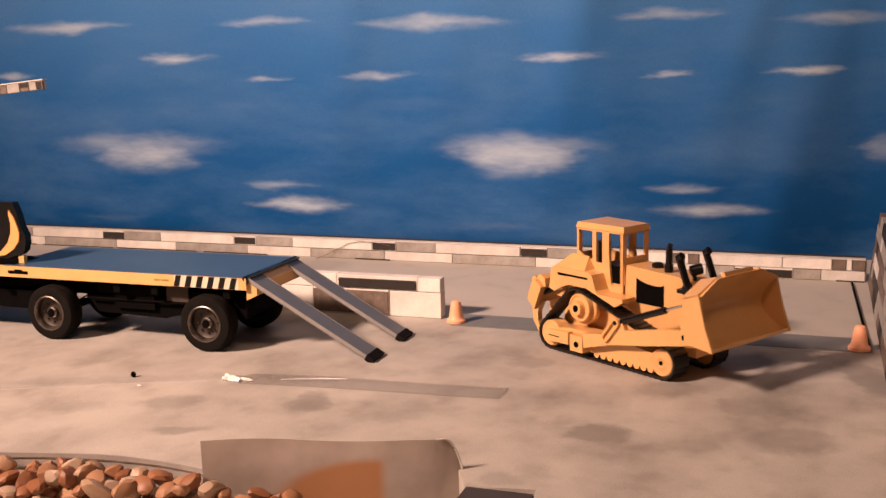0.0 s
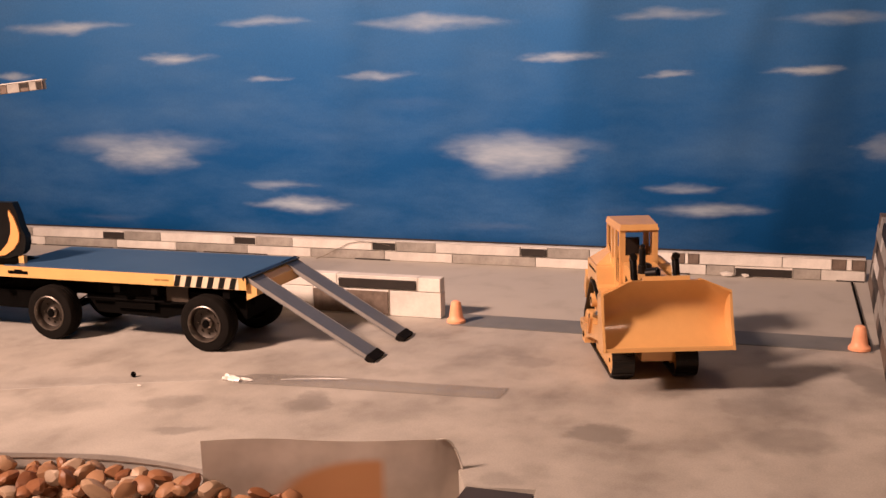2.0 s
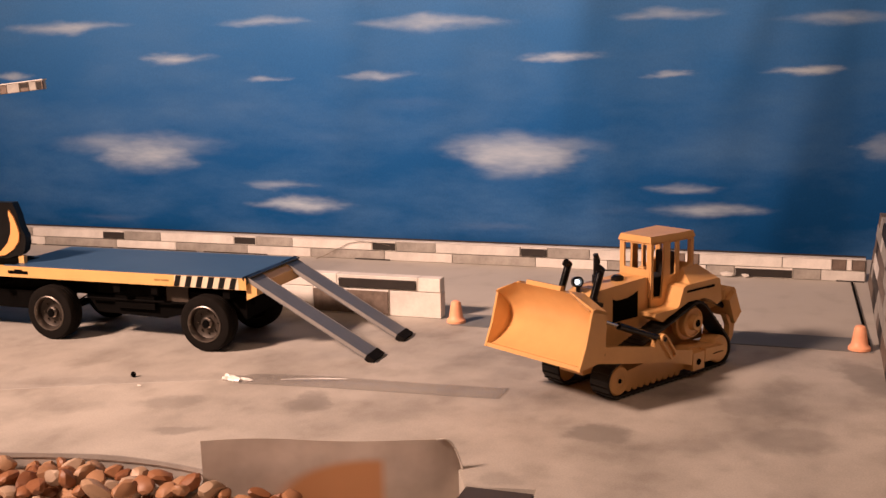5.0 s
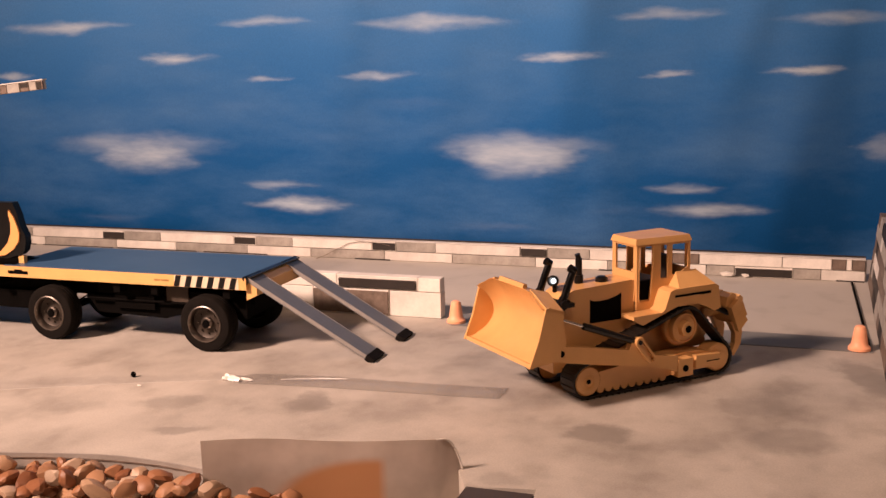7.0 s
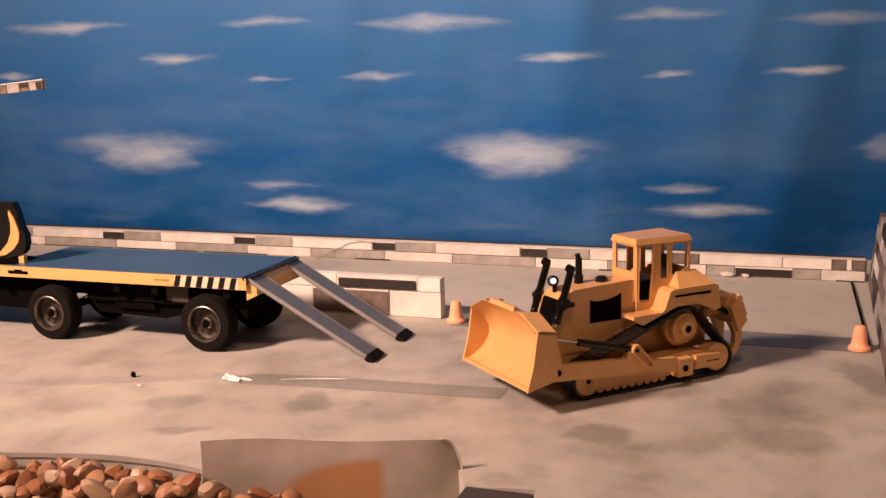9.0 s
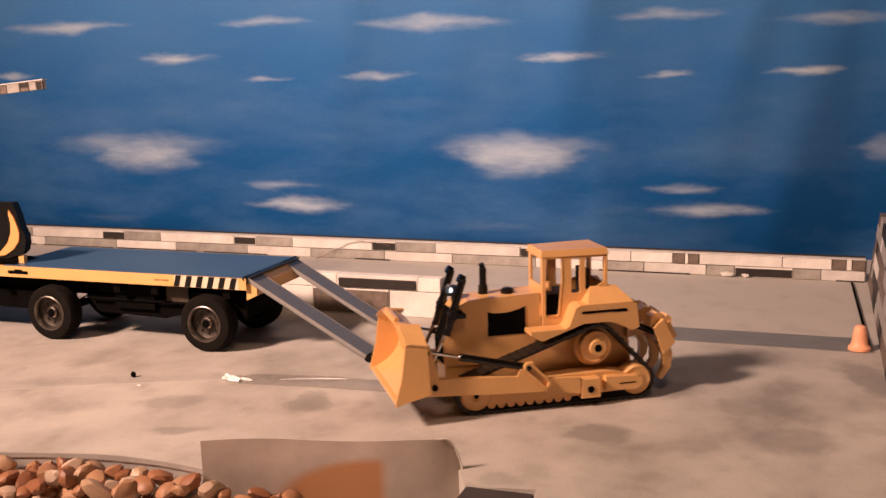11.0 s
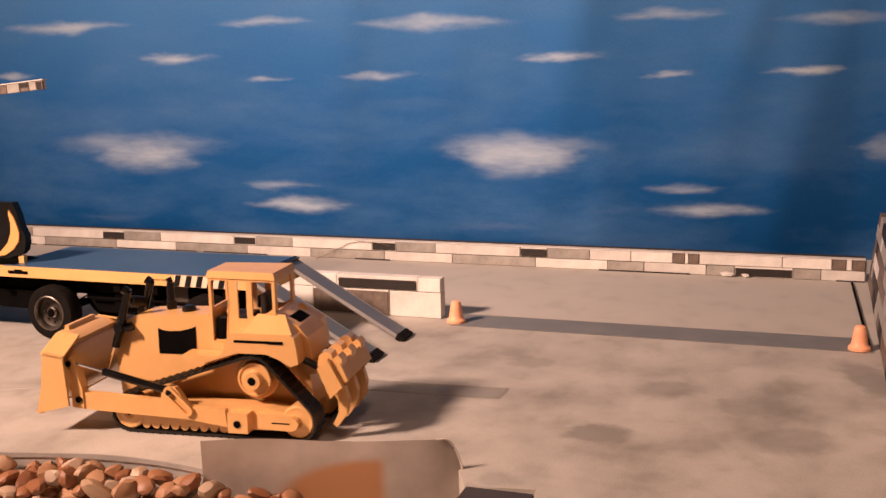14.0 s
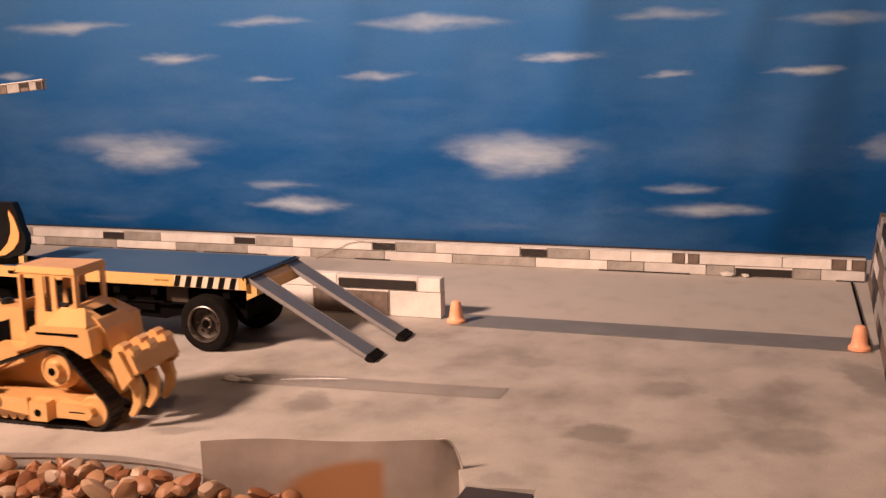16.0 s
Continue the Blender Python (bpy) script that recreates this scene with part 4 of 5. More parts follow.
def build_loaded_vehicle():
    """A black and orange vehicle's rounded tail on the trailer's front end, a thin plate outlined to fit the camera's
    view.
    """
    v = thing("toy_vehicle", pose(-1.305, 1.44, 0.116), "thin black plate outlined as a rounded vehicle with an orange band, on the trailer", "vehicle")
    outline = [(0.0613, 0.1009), (0.0693, 0.0814), (0.0738, 0.0609), (0.0814, 0.047), (0.0817, 0.0347), (0.0773, 0.0203), (0.0685, 0.0133), (0.0412, 0.0064)] + [(-0.16, 0.006), (-0.16, 0.1009)]
    part("body", prism(outline, -0.022, -0.008), BLACK, v, "glossy black body", bevel=0.003, seg=3, smooth=True)
    ring = [(0.0541, 0.0885), (0.0631, 0.0765), (0.0683, 0.0626), (0.0715, 0.0504), (0.0688, 0.0361), (0.0569, 0.0224), (0.0384, 0.012)] + [(-0.13, -0.002), (-0.13, 0.006)] + [(0.031, 0.0184), (0.0466, 0.0334), (0.0543, 0.0498), (0.056, 0.065), (0.0533, 0.0809)]
    part("band", prism(ring, -0.0245, -0.019), plain("orange_band_paint", (0.85, 0.40, 0.14), 0.3, vary=0.06), v, "curved orange band", bevel=0.0008)
    part("sill", boxes((-0.16, 0.062, -0.021, -0.009, -0.0005, 0.008)), MATT_BLACK, v, "dark sill")
    part("post", boxes((0.062, 0.073, -0.020, -0.012, -0.0008, 0.012)), TRAILER_YELLOW, v, "orange support post", bevel=0.001)
    v.matrix_world = pose(-1.313 * 0.987, 1.44 * 0.987, 0.116 * 1.037) @ Matrix.Scale(0.987, 4)
    return v


build_loaded_vehicle()


# ---- the bulldozer ----
def hull(points):
    """Outline of the belt round circles (x, z, r), given clockwise as seen from the left."""
    out = []
    n = len(points)
    for i in range(n):
        (xa, za, ra), (xb, zb, rb), (xc, zc, rc) = points[i - 1], points[i], points[(i + 1) % n]

        def normal(x0, z0, r0, x1, z1, r1):
            d = math.hypot(x1 - x0, z1 - z0)
            base = math.atan2(z1 - z0, x1 - x0)
            return base + math.acos((r0 - r1) / d)

        a0, a1 = normal(xa, za, ra, xb, zb, rb), normal(xb, zb, rb, xc, zc, rc)
        while a1 > a0:
            a1 -= 2 * math.pi
        steps = max(2, int((a0 - a1) / 0.16))
        for k in range(steps + 1):
            a = a0 + (a1 - a0) * k / steps
            out.append((xb + rb * math.cos(a), zb + rb * math.sin(a)))
    return out


SPROCKET, FRONT_IDLER, REAR_IDLER = (0.0, 0.0721), (0.1612, 0.0247), (-0.0542, 0.0247)


def belt(y0, y1):
    """The endless rubber track with its cleats."""
    wheels = [(REAR_IDLER[0], REAR_IDLER[1], 0.0204), (SPROCKET[0], SPROCKET[1], 0.0272), (FRONT_IDLER[0], FRONT_IDLER[1], 0.0204)]
    # the cleats stand 1.4 mm proud and bear on the floor
    inner = hull(wheels)
    outer = hull([(x, z, r + 0.0028) for x, z, r in wheels])
    n = len(inner)
    bm = bmesh.new()
    ri = [[bm.verts.new((x, y, z)) for x, z in inner] for y in (y0, y1)]
    ro = [[bm.verts.new((x, y, z)) for x, z in outer] for y in (y0, y1)]
    for i in range(n):
        j = (i + 1) % n
        bm.faces.new((ri[0][i], ri[0][j], ri[1][j], ri[1][i]))
        bm.faces.new((ro[0][i], ro[1][i], ro[1][j], ro[0][j]))
        for k in (0, 1):
            bm.faces.new((ri[k][i], ro[k][i], ro[k][j], ri[k][j]))
    return bm, outer


def add_cleats(track, outer, y0, y1):
    """Grouser bars at even steps along the belt, all on one mesh."""
    bm = prism([(-0.0011, 0), (0.0011, 0), (0.0008, 0.0014), (-0.0008, 0.0014)], y0 + 0.0004, y1 - 0.0004)
    me = bpy.data.meshes.new("cleat")
    bm.to_mesh(me)
    bm.free()
    me.materials.append(TRACK_RUBBER)
    n = len(outer)
    lens = [math.dist(outer[i], outer[(i + 1) % n]) for i in range(n)]
    total = sum(lens)
    count = 62
    for c in range(count):
        d = total * c / count
        i = 0
        while d > lens[i]:
            d -= lens[i]
            i += 1
        a, b = Vector(outer[i]), Vector(outer[(i + 1) % n])
        e = (b - a).normalized()
        p = a + e * d
        ob = new("cleat", me)
        ob.parent = track
        ob.matrix_basis = pose(p.x, 0, p.y, 0, -math.degrees(math.atan2(e.y, e.x)), 0)


WHEELS, BLADES, LIFTS = [], [], []


def build_dozer():
    d = thing("bulldozer", pose(0, 0, 0), "yellow toy bulldozer with cab, wide blade and rear ripper", "bulldozer")
    part("hull", prism([(0.19, 0.030), (0.192, 0.062), (0.12, 0.075), (0.0, 0.105), (-0.055, 0.10), (-0.062, 0.034)], -0.0205, 0.0205), YELLOW, d, bevel=0.002)
    hood = prism([(0.066, 0.1415), (0.160, 0.1378), (0.172, 0.1325), (0.180, 0.124), (0.185, 0.107), (0.193, 0.086), (0.1915, 0.056), (0.118, 0.054), (0.074, 0.077), (0.062, 0.09)], -0.0225, 0.0225)
    part("hood", hood, YELLOW, d, bevel=0.0022, seg=3)
    for s in (1, -1):
        ya, yb = (0.0222, 0.0232) if s > 0 else (-0.0232, -0.0222)
        part("grille", prism([(0.1347, 0.0905), (0.0848, 0.0905), (0.0848, 0.1258), (0.093, 0.1225), (0.106, 0.1195), (0.120, 0.1188), (0.1285, 0.1195), (0.1347, 0.1222)], ya, yb), MATT_BLACK, d, "black side grille")
        part("nose_bolt", rods(((0.172, s * 0.0222, 0.124), (0.172, s * 0.0265, 0.124), 0.0042), n=12), BLACK, d)
    part("radiator_face", prism([(0.1790, 0.1265), (0.1812, 0.1240), (0.1862, 0.1073), (0.1942, 0.0862), (0.1927, 0.058), (0.1885, 0.058), (0.190, 0.086), (0.178, 0.118)], -0.0185, 0.0185), MATT_BLACK, d, "black radiator face")
    # cab
    top_z, base_z = 0.1885, 0.098

    def side(sgn):
        def place(u, w, k):
            y = 0.0275 + (0.0625 - u) / 0.086 * 0.0045
            return (u, sgn * (y - k), w)
        return place

    for s in (1, -1):
        door = [(0.0588, 0.1835), (0.0578, 0.1850), (0.0392, 0.1850), (0.0380, 0.1835), (0.0378, 0.1560), (0.0422, 0.1115), (0.0432, 0.1105), (0.0582, 0.1105), (0.0592, 0.1120)]
        middle = [(0.0250, 0.1835), (0.0240, 0.1845), (0.0146, 0.1845), (0.0136, 0.1835), (0.0136, 0.1405), (0.0146, 0.1392), (0.0240, 0.1392), (0.0250, 0.1405)]
        rear = [(0.0064, 0.1835), (0.0054, 0.1845), (-0.0184, 0.1845), (-0.0194, 0.1835), (-0.0194, 0.1530), (-0.0184, 0.1515), (-0.0040, 0.1428), (0.0052, 0.1428), (0.0064, 0.1440)]
        shell = [(-0.0232, base_z), (0.0630, base_z), (0.0630, top_z), (-0.0232, top_z)]
        part("cab_side", window_panel(shell, (door, middle, rear), side(s), 0.0028), YELLOW, d)
        part("door_seal", window_panel([(u + (0.0009 if u > 0.05 else -0.0009), w + (0.0009 if w > 0.15 else -0.0009)) for u, w in door], (door,), lambda u, w, k: (u, s * (abs(side(s)(u, w, 0)[1]) + 0.0007 - k), w), 0.0016), YELLOW, d)
        # black plate stands in for shade in the lower door opening
        part("door_bar", boxes((0.0375, 0.0565, s * 0.0240 - 0.0006, s * 0.0240 + 0.0006, 0.112, 0.1375)), MATT_BLACK, d, "black plate for the shaded lower door opening")
    part("cab_front", plate((-0.0246, 0.0246), (0.112, top_z), [(-0.0195, 0.0195, 0.1505, 0.1845)], lambda u, w, k: (0.0630 - k - (0.0 if w > 0.15 else -0.002), u, w), 0.003), YELLOW, d)
    part("cab_back", plate((-0.0290, 0.0290), (0.112, top_z), [(-0.0235, 0.0235, 0.1495, 0.1845)], lambda u, w, k: (-0.0232 + k, u, w), 0.003), YELLOW, d)
    roof = bmesh.new()
    lo = [roof.verts.new(p) for p in ((0.0655, -0.0285, 0.1875), (0.0655, 0.0285, 0.1875), (-0.0245, 0.0335, 0.1875), (-0.0245, -0.0335, 0.1875))]
    hi = [roof.verts.new(p) for p in ((0.0630, -0.0262, 0.1958), (0.0630, 0.0262, 0.1958), (-0.0220, 0.0312, 0.1958), (-0.0220, -0.0312, 0.1958))]
    roof.faces.new(lo[::-1])
    roof.faces.new(hi)
    for i in range(4):
        roof.faces.new((lo[i], lo[(i + 1) % 4], hi[(i + 1) % 4], hi[i]))
    part("cab_roof", roof, YELLOW, d, bevel=0.0016, seg=3, smooth=True)
    part("cab_floor", boxes((-0.021, 0.060, -0.026, 0.026, 0.1005, 0.112)), YELLOW, d)
    seat = bmesh.new()
    box(seat, 0.000, 0.026, -0.013, 0.013, 0.112, 0.134)
    box(seat, -0.006, 0.003, -0.013, 0.013, 0.112, 0.166)
    part("driver_seat", seat, plain("dark_seat", (0.020, 0.012, 0.008), 0.6), d, "dark moulded driver seat", bevel=0.003)
    # dark block added to paint the cab's inside as shaded
    part("cab_shade_block", boxes((0.020, 0.056, -0.0225, 0.0225, 0.1122, 0.1385)), plain("cab_shade_dark", (0.016, 0.011, 0.008), 0.6), d, "dark block added for the shaded cab interior", bevel=0.002)
    part("steering_console", rods(((0.050, 0, 0.112), (0.046, 0, 0.150), 0.012, 0.004), n=12), YELLOW, d)
    # fenders with foot steps
    fender = [(0.088, 0.0995), (0.088, 0.0945), (0.0735, 0.0862), (0.036, 0.0985), (0.018, 0.1045), (-0.018, 0.1045), (-0.034, 0.0985), (-0.0475, 0.0905), (-0.058, 0.0945), (-0.0535, 0.1255), (-0.048, 0.1285), (0.022, 0.1285), (0.0285, 0.1255), (0.037, 0.1035), (0.042, 0.0995)]
    for s in (1, -1):
        y0, y1 = (0.029, 0.0555) if s > 0 else (-0.0555, -0.029)
        f = part("fender", prism(fender, y0, y1), YELLOW, d, bevel=0.0012)
        ya, yb = (0.0550, 0.0560) if s > 0 else (-0.0560, -0.0550)
        part("slot", prism([(0.021, 0.1175), (0.021, 0.1205), (-0.040, 0.1205), (-0.040, 0.1168), (-0.022, 0.1168), (-0.022, 0.1175)], ya, yb), MATT_BLACK, f, "dark slot")
    cover = [(-0.020, 0.150), (-0.032, 0.1425), (-0.050, 0.133), (-0.060, 0.120), (-0.066, 0.094), (-0.020, 0.090)]
    part("rear_cover", prism(cover, -0.0305, 0.0305), YELLOW, d, bevel=0.0022, seg=3)
    part("rear_slot", prism([(-0.0345, 0.1418), (-0.0465, 0.1356), (-0.0475, 0.1352), (-0.0475, 0.134), (-0.034, 0.1405)], -0.017, 0.017), MATT_BLACK, d, "dark rear vent")
    for s in (1, -1):
        wedge = bmesh.new()
        hi = [wedge.verts.new((x, s * 0.0300, 0.1465)) for x in (0.000, -0.034)]
        lo = [wedge.verts.new((x, s * 0.0530, 0.1283)) for x in (0.012, -0.050)]
        inn = [wedge.verts.new((x, s * 0.0285, 0.1283)) for x in (0.012, -0.050)]
        for f in ((hi[0], hi[1], lo[1], lo[0]), (hi[0], lo[0], inn[0]), (hi[1], inn[1], lo[1]), (hi[0], inn[0], inn[1], hi[1]), (lo[0], lo[1], inn[1], inn[0])):
            wedge.faces.new(f)
        part("shoulder", wedge, YELLOW, d, bevel=0.0008)
    # undercarriage
    for s in (1, -1):
        y0, y1 = (0.028, 0.0585) if s > 0 else (-0.0585, -0.028)
        loop, outer = belt(y0, y1)
        track = part("track", loop, TRACK_RUBBER, d, "ribbed black rubber track")
        add_cleats(track, outer, y0, y1)
        fo = lambda a, b: (min(s * a, s * b), max(s * a, s * b))
        frame_y = fo(0.030, 0.0562)
        tf = part("track_frame", prism([(0.150, 0.034), (0.150, 0.016), (0.140, 0.0115), (0.040, 0.0115), (0.0, 0.0125), (-0.047, 0.014), (-0.0560, 0.0195), (-0.0575, 0.0265), (-0.0530, 0.0330), (-0.016, 0.0400), (0.02, 0.0400), (0.09, 0.0400)], *frame_y), YELLOW, d, bevel=0.0012)
        for k in range(9):
            x = 0.040 + k * 0.0126
            ra, rb = fo(0.045, 0.0561)
            roller = part("roller", rods(((x, ra, 0.0112), (x, rb, 0.0112), 0.0054), n=12), YELLOW, tf)
        part("trunnion_block", boxes((0.002, 0.027, *fo(0.054, 0.0722), 0.0125, 0.0365)), YELLOW, tf, bevel=0.0018)
        part("rear_pad", prism([(-0.008, 0.0175), (-0.050, 0.0165), (-0.0555, 0.0190), (-0.0585, 0.0250), (-0.0560, 0.0305), (-0.050, 0.0335), (-0.008, 0.0360)], *fo(0.054, 0.0665)), YELLOW, tf, bevel=0.0015)
        part("pad_groove", boxes((-0.048, -0.026, *fo(0.0655, 0.0669), 0.0250, 0.0264)), MATT_BLACK, tf, "dark groove")
        for wname, (cx, cz), r, face in (("sprocket", SPROCKET, 0.0262, 0.0570), ("idler", FRONT_IDLER, 0.0198, 0.0580), ("rear_idler", REAR_IDLER, 0.0198, 0.0570)):
            if wname == "sprocket":
                prof = [(r, s * 0.034), (r, s * 0.0410), (r - 0.0015, s * 0.0425), (0.0212, s * 0.0425), (0.0212, s * 0.0500), (0.0203, s * 0.0515), (0.0182, s * 0.0515), (0.0174, s * 0.0500), (0.0125, s * 0.0500), (0.0110, s * 0.0505)]
            else:
                prof = [(r, s * 0.034), (r, s * (face - 0.002)), (r - 0.002, s * face), (0.62 * r, s * (face - 0.0012)), (0.36 * r, s * (face + 0.0008)), (0.30 * r, s * face)]
            w = part(wname, lathe(prof, n=32), YELLOW, d, smooth=True)
            w.location = (cx, 0, cz)
            hole_y = 0.0580 if wname == "sprocket" else face
            hub = part("axle_hole", rods(((0, s * (hole_y - 0.002), 0), (0, s * (hole_y + 0.0012), 0), 0.0052 if wname == "sprocket" else 0.003), n=10), MATT_BLACK, w, "dark axle hole")
            WHEELS.append((w, cx, cz, r, s))
            if wname == "sprocket":
                part("final_drive", rods(((0, s * 0.046, 0), (0, s * 0.0588, 0), 0.0116, 0.0102), n=24), YELLOW, w, smooth=True)
    # exhaust, intake and fittings on the hood
    part("exhaust", rods(((0.131, -0.0088, 0.137), (0.131, -0.0088, 0.150), 0.0062), ((0.131, -0.0088, 0.150), (0.131, -0.0088, 0.172), 0.0046), ((0.131, -0.0088, 0.172), (0.1335, -0.0088, 0.178), 0.0036)), BLACK, d, "black exhaust stack", smooth=True)
    part("air_cleaner", rods(((0.102, 0.0022, 0.138), (0.102, 0.0022, 0.1445), 0.0085), ((0.102, 0.0022, 0.1445), (0.102, 0.0022, 0.147), 0.0085, 0.005), n=18), BLACK, d, "black intake cap", smooth=True)
    # lift cylinders swing on brackets at the nose
    px, pz = 0.1815, 0.1240
    for s in (1, -1):
        y = s * 0.0285
        at = lambda x, z: (x - px, 0.0, z - pz)
        cyl = part("lift_cylinder", rods((at(0.190, 0.098), at(0.1685, 0.168), 0.0050), (at(0.1672, 0.1665), at(0.1742, 0.1705), 0.0054), (at(0.1840, 0.1165), at(0.1795, 0.1320), 0.0062), n=16), GLOSS_BLACK, d, "black lift cylinder", smooth=True)
        cyl.location = (px, y, pz)
        LIFTS.append((cyl, px, y, pz))
        part("rod", rods((at(0.2070, 0.064), at(0.190, 0.104), 0.0026), n=10), CHROME, cyl, "chrome piston rod", smooth=True)
        part("cylinder_bracket", boxes((0.166, 0.184, min(s * 0.022, s * 0.034), max(s * 0.022, s * 0.034), 0.119, 0.1245)), BLACK, d, "black cylinder bracket", bevel=0.001)
        part("bracket_cap", rods(((px, s * 0.0225, pz), (px, s * 0.0360, pz), 0.0058), n=16), BLACK, d, "round black bracket cap", smooth=True)
    # deepened and turned sideways so the camera sees the lens from few headings
    head = part("headlight", lathe([(0.0035, -0.0090), (0.0072, -0.0075), (0.0074, 0.0085), (0.0050, 0.0089), (0.0046, 0.0080), (0.0044, -0.0010), (0.0005, -0.0015)], "z", 20), BLACK, d, "deep black headlight housing, turned to hide the lens from most views", smooth=True)
    head.matrix_basis = pose(0.174, -0.004, 0.1475) @ pose(0, 0, 0, 0, 78, 52)
    part("headlight_lens", lathe([(0.0036, -0.0012), (0.0036, 0.0), (0.0010, 0.0010)], "z", 16), LED, head, "glowing white lens")
    part("lamp_foot", rods(((0.172, -0.004, 0.1440), (0.172, -0.004, 0.1325), 0.003), n=10), BLACK, d)
    # ripper
    rip = part("ripper", prism([(-0.088, 0.090), (-0.110, 0.096), (-0.119, 0.075), (-0.100, 0.062)], -0.047, 0.047), YELLOW, d, "yellow rear ripper beam", bevel=0.0015)
    rip.location.x = 0.005
    for s in (1, -1):
        part("end_plate", prism([(-0.084, 0.090), (-0.097, 0.101), (-0.114, 0.069), (-0.099, 0.054)], s * 0.050 - 0.0035, s * 0.050 + 0.0035), YELLOW, rip, bevel=0.001)
    for y in (-0.036, 0.0, 0.036):
        part("shank_holder", prism([(-0.082, 0.090), (-0.084, 0.103), (-0.092, 0.1085), (-0.099, 0.106), (-0.101, 0.100), (-0.107, 0.1045), (-0.112, 0.1000), (-0.112, 0.092)], y - 0.009, y + 0.009), YELLOW, rip, bevel=0.0012)
        part("shank", prism([(-0.094, 0.066), (-0.112, 0.066), (-0.1165, 0.050), (-0.114, 0.032), (-0.102, 0.016), (-0.097, 0.019), (-0.104, 0.034), (-0.104, 0.048)], y - 0.0045, y + 0.0045), YELLOW, rip, bevel=0.0008)
    for s in (1, -1):
        part("ripper_arm", prism([(-0.058, 0.074), (-0.058, 0.086), (-0.098, 0.092), (-0.098, 0.078)], s * 0.022 - 0.005, s * 0.022 + 0.005), YELLOW, rip, bevel=0.001)
        part("ripper_cylinder", rods(((-0.062, s * 0.034, 0.094), (-0.096, s * 0.034, 0.078), 0.0042), n=10), BLACK, rip, "black ripper cylinder", smooth=True)
    # blade with its push arms, which swings on the trunnions
    ox, oz = 0.0150, 0.0235
    face = []
    for i in range(13):
        s = i / 12
        z = 0.0265 + 0.0885 * s
        x = 0.2660 - 0.034 * math.sin(math.pi * s) ** 0.75 - 0.005 * s
        face.append((x, z))
    back = [(x - (0.016 if i >= 11 else 0.004), z) for i, (x, z) in enumerate(face)]
    bm = bmesh.new()
    cols = []
    half = 0.0815
    for j in range(25):
        y = -half + 2 * half * j / 24
        drop = max(0.0, (abs(y) - 0.046) / (half - 0.046)) * 0.017
        colm = []
        for (x, z), lay in [(p, 0) for p in face] + [(p, 1) for p in reversed(back)]:
            zz = 0.0265 + (z - 0.0265) * (0.0885 - drop) / 0.0885
            colm.append(bm.verts.new((x - ox, y, zz - oz)))
        cols.append(colm)
    m = len(cols[0])
    for a, b in zip(cols, cols[1:]):
        for i in range(m):
            bm.faces.new((a[i], b[i], b[(i + 1) % m], a[(i + 1) % m]))
    bm.faces.new(cols[0])
    bm.faces.new(cols[-1][::-1])
    blade = part("blade", bm, YELLOW, d, "wide curved yellow blade", smooth=True)
    blade.location = (ox, 0, oz)
    sh = lambda pts: [(x - ox, z - oz) for x, z in pts]
    part("spill_guard", prism(sh([(0.259, 0.1140), (0.258, 0.1205), (0.253, 0.1205), (0.252, 0.110)]), -0.030, 0.030), YELLOW, blade, bevel=0.0015)
    part("cutting_edge", boxes((0.262 - ox, 0.2672 - ox, -half - 0.002, half + 0.002, 0.0245 - oz, 0.0295 - oz)), YELLOW, blade, bevel=0.0008)
    for s in (1, -1):
        fo = lambda a, b: (min(s * a, s * b), max(s * a, s * b))
        shelf = bmesh.new()
        tops = [shelf.verts.new((x - ox, s * y, z - oz)) for x, y, z in ((0.2570, 0.0440, 0.1168), (0.2300, 0.0440, 0.1140), (0.2290, half + 0.0030, 0.0960), (0.2560, half + 0.0030, 0.1000))]
        lows = [shelf.verts.new(v.co - Vector((0, 0, 0.0026))) for v in tops]
        shelf.faces.new(tops)
        shelf.faces.new(lows[::-1])
        for i in range(4):
            shelf.faces.new((tops[i], lows[i], lows[(i + 1) % 4], tops[(i + 1) % 4]))
        part("shoulder_plate", shelf, YELLOW, blade, bevel=0.0006)
        part("side_plate", prism(sh([(0.2690, 0.0245), (0.2610, 0.0580), (0.2565, 0.0985), (0.2520, 0.1010), (0.2300, 0.0975), (0.2255, 0.0360)]), *fo(half - 0.0005, half + 0.0030)), YELLOW, blade, bevel=0.0007)
        part("blade_bracket", prism(sh([(0.2275, 0.032), (0.2275, 0.092), (0.2245, 0.094), (0.2130, 0.056), (0.2120, 0.030)]), *fo(0.060, 0.0735)), YELLOW, blade, bevel=0.001)
        arm = part("push_arm", prism(sh([(0.226, 0.0300), (0.226, 0.0500), (0.190, 0.0500), (0.125, 0.0475), (0.112, 0.0470), (0.108, 0.0610), (0.092, 0.0635), (0.086, 0.0560), (0.076, 0.0410), (0.030, 0.0400), (0.028, 0.0190), (0.080, 0.0255), (0.150, 0.0270)]), *fo(0.0632, 0.0715)), YELLOW, blade, bevel=0.0012)
        part("pivot_pin", rods(((0.0150 - ox, s * 0.062, 0.0235 - oz), (0.0150 - ox, s * 0.0732, 0.0235 - oz), 0.0045), n=12), MATT_BLACK, arm, "dark pivot pin")
        part("blade_pin", rods(((0.2180 - ox, s * 0.058, 0.0415 - oz), (0.2180 - ox, s * 0.0752, 0.0415 - oz), 0.0040), n=12), MATT_BLACK, arm, "dark blade pin")
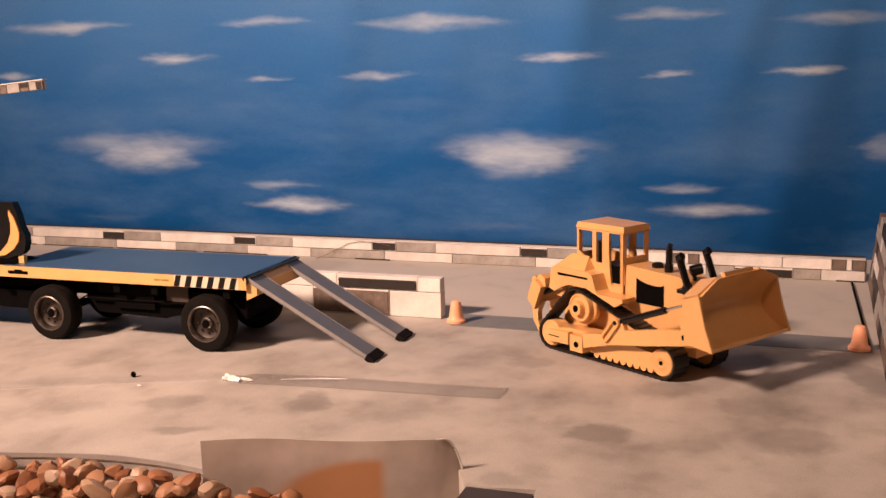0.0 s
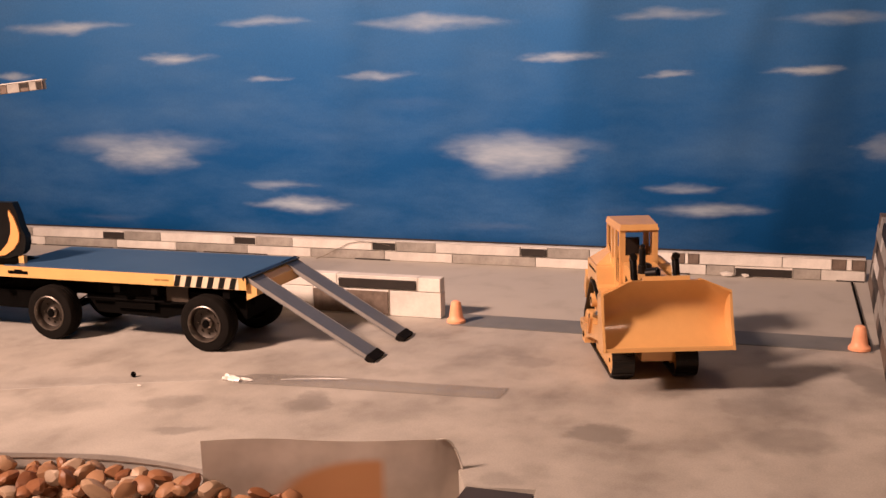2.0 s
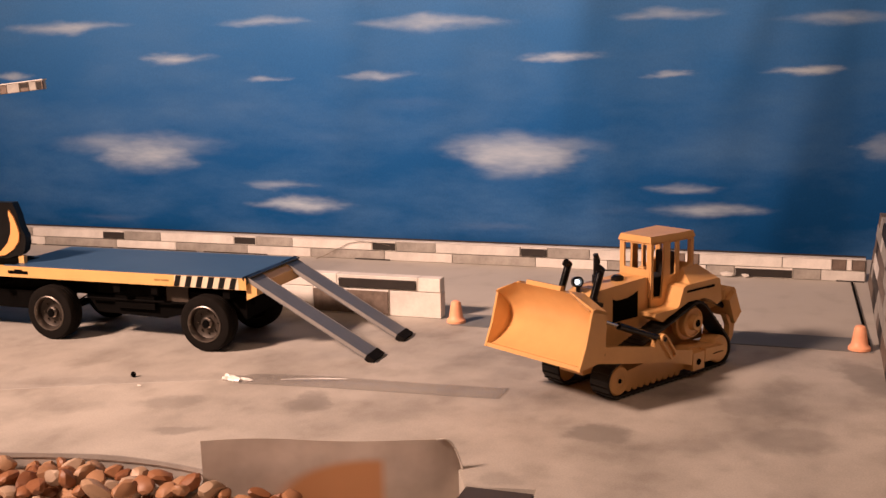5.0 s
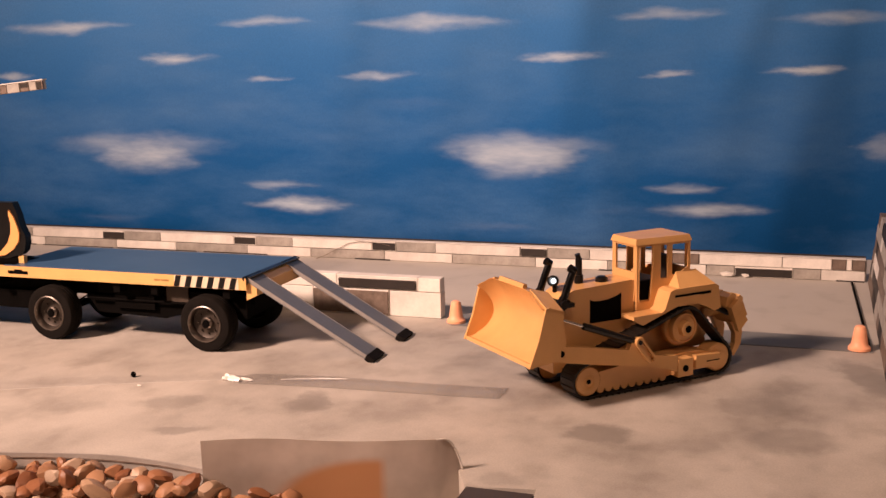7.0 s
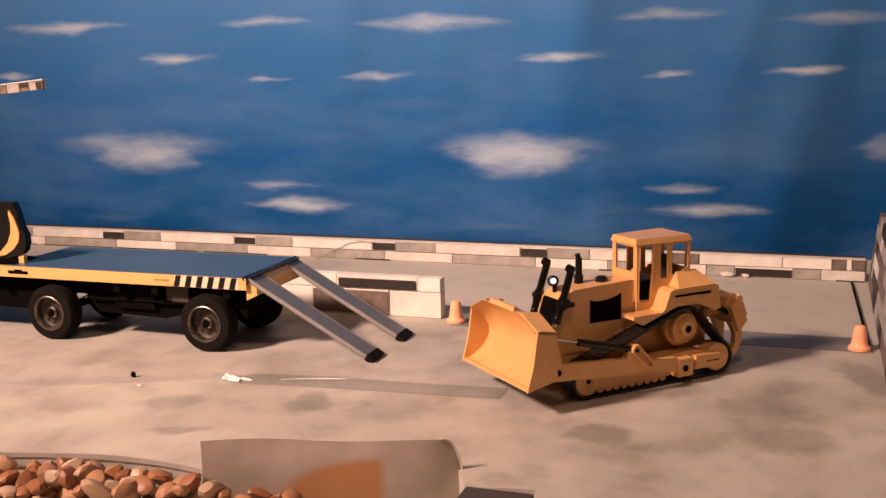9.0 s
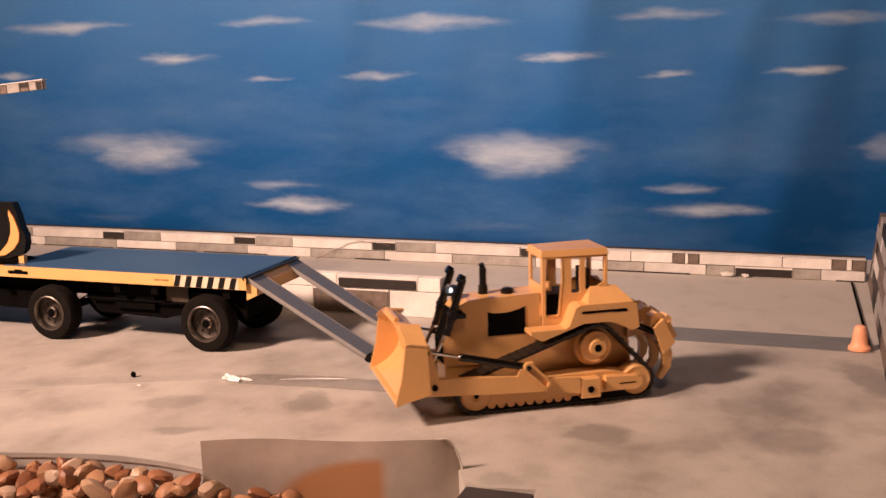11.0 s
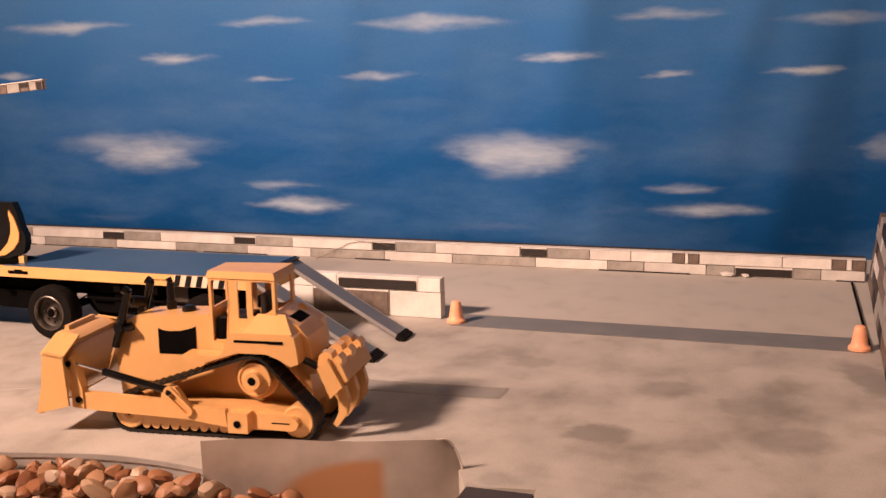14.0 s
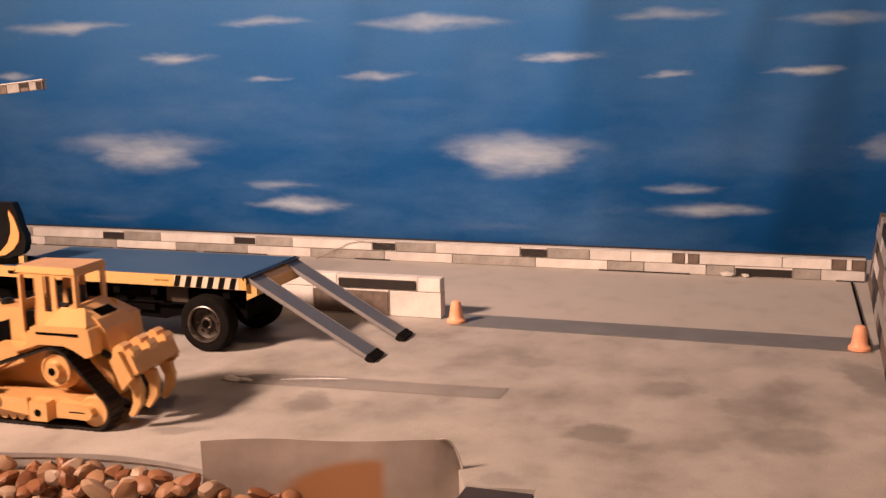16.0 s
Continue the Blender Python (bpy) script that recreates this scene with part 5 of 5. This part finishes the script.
        part("upper_pin", rods(((0.2285 - ox, s * 0.058, 0.0855 - oz), (0.2285 - ox, s * 0.0752, 0.0855 - oz), 0.0036), n=12), MATT_BLACK, arm, "dark cylinder pin")
        part("arm_lug", rods(((0.098 - ox, s * 0.070, 0.0560 - oz), (0.098 - ox, s * 0.0738, 0.0560 - oz), 0.0052), n=14), YELLOW, arm)
        u, v = Vector((-0.0262, -0.0245)).normalized(), Vector((0.0245, -0.0262)).normalized()
        c0, c1 = Vector((0.0990, 0.0580)), Vector((0.0760, 0.0365))
        rings = []
        for grow in (0.0066, 0.0034):
            loop = [c0 - u * grow * math.cos(a) + v * grow * math.sin(a) for a in [math.pi * (i / 8 - 0.5) for i in range(9)]]
            loop += [c1 + u * grow * math.cos(a) - v * grow * math.sin(a) for a in [math.pi * (i / 8 - 0.5) for i in range(9)]]
            rings.append(sh([tuple(p) for p in loop]))
        part("slotted_link", window_panel(rings[0], (rings[1],), lambda x, z, k: (x, s * (0.0758 - k), z), 0.0045), YELLOW, arm, bevel=0.0005)
        part("link_pin", rods(((c0.x - ox, s * 0.0715, c0.y - oz), (c0.x - ox, s * 0.0768, c0.y - oz), 0.0030), n=12), BLACK, arm, "dark link pin")
        part("tilt_cylinder", rods(((0.100 - ox, s * 0.0675, 0.0575 - oz), (0.186 - ox, s * 0.0675, 0.0761 - oz), 0.0047), n=12), GLOSS_BLACK, blade, "glossy black tilt cylinder", smooth=True)
        part("tilt_rod", rods(((0.184 - ox, s * 0.0675, 0.0757 - oz), (0.2285 - ox, s * 0.0675, 0.0855 - oz), 0.0020), n=10), CHROME, blade, "chrome piston rod", smooth=True)
    BLADES.append(blade)
    return d


dozer = build_dozer()

# seconds, x, y, heading, blade lift in degrees
DRIVE = [(0.0, -0.2967, 1.5522, -32.4, 9.0), (0.5, -0.3100, 1.5790, -41.6, 9.0), (1.0, -0.3030, 1.5950, -51.0, 9.0), (1.5, -0.2828, 1.5990, -60.5, 9.0),
         (2.0, -0.2625, 1.5850, -69.6, 9.0), (2.5, -0.2440, 1.5740, -79.2, 9.0), (3.0, -0.2315, 1.5650, -88.4, 9.0), (3.5, -0.2200, 1.5480, -95.0, 9.0),
         (4.0, -0.2059, 1.5238, -105.8, 9.0), (5.2, -0.1990, 1.4850, -123.0, 9.0), (6.3, -0.1996, 1.4655, -133.6, 9.0), (7.45, -0.1996, 1.4655, -133.6, 9.0), (8.0, -0.1996, 1.4655, -133.6, 6.2),
         (8.6, -0.1996, 1.4655, -133.6, 2.8), (9.5, -0.1996, 1.4655, -133.6, 2.0), (10.4, -0.2350, 1.4120, -141.0, 1.4), (11.5, -0.3513, 1.2951, -148.5, 1.3),
         (12.0, -0.4334, 1.2384, -148.8, 1.2), (12.5, -0.5140, 1.1920, -147.8, 1.0), (13.0, -0.5749, 1.1570, -150.0, 1.0), (13.5, -0.5949, 1.1320, -160.9, 1.0),
         (14.0, -0.6208, 1.1175, -174.0, 0.5), (14.5, -0.6796, 1.1108, -178.7, 0.0), (15.0, -0.7796, 1.1006, -178.4, 0.0), (15.5, -0.7930, 1.0970, -178.2, 0.0), (16.0, -0.8748, 1.0877, -178.0, 0.0)]


def motions():
    walk(dozer, [(t, pose(x, y, 0, 0, 0, a)) for t, x, y, a, lift in DRIVE])
    # the wheels turn with the ground that each track covers
    ground = [(0.0, 0.0, 0.0)]
    for (ta, xa, ya, aa, _), (tb, xb, yb, ab, _) in zip(DRIVE, DRIVE[1:]):
        k = 8
        for i in range(k):
            s0, h = (i + 0.5) / k, radians(aa + (ab - aa) * (i + 0.5) / k)
            ds = ((xb - xa) * math.cos(h) + (yb - ya) * math.sin(h)) / k
            da = radians(ab - aa) / k
            t = ta + (tb - ta) * (i + 1) / k
            last = ground[-1]
            ground.append((t, last[1] + ds - 0.043 * da, last[2] + ds + 0.043 * da))
    for w, cx, cz, r, s in WHEELS:
        walk(w, [(t, pose(cx, 0, cz, 0, math.degrees((left if s > 0 else right) / (r + 0.003)), 0)) for t, left, right in ground])
    for b in BLADES:
        walk(b, [(t, pose(0.0150, 0, 0.0235, 0, -lift, 0)) for t, x, y, a, lift in DRIVE])

    for c, x0, y0, z0 in LIFTS:
        walk(c, [(t, pose(x0, y0, z0, 0, -0.6 * lift, 0)) for t, x, y, a, lift in DRIVE])


motions()
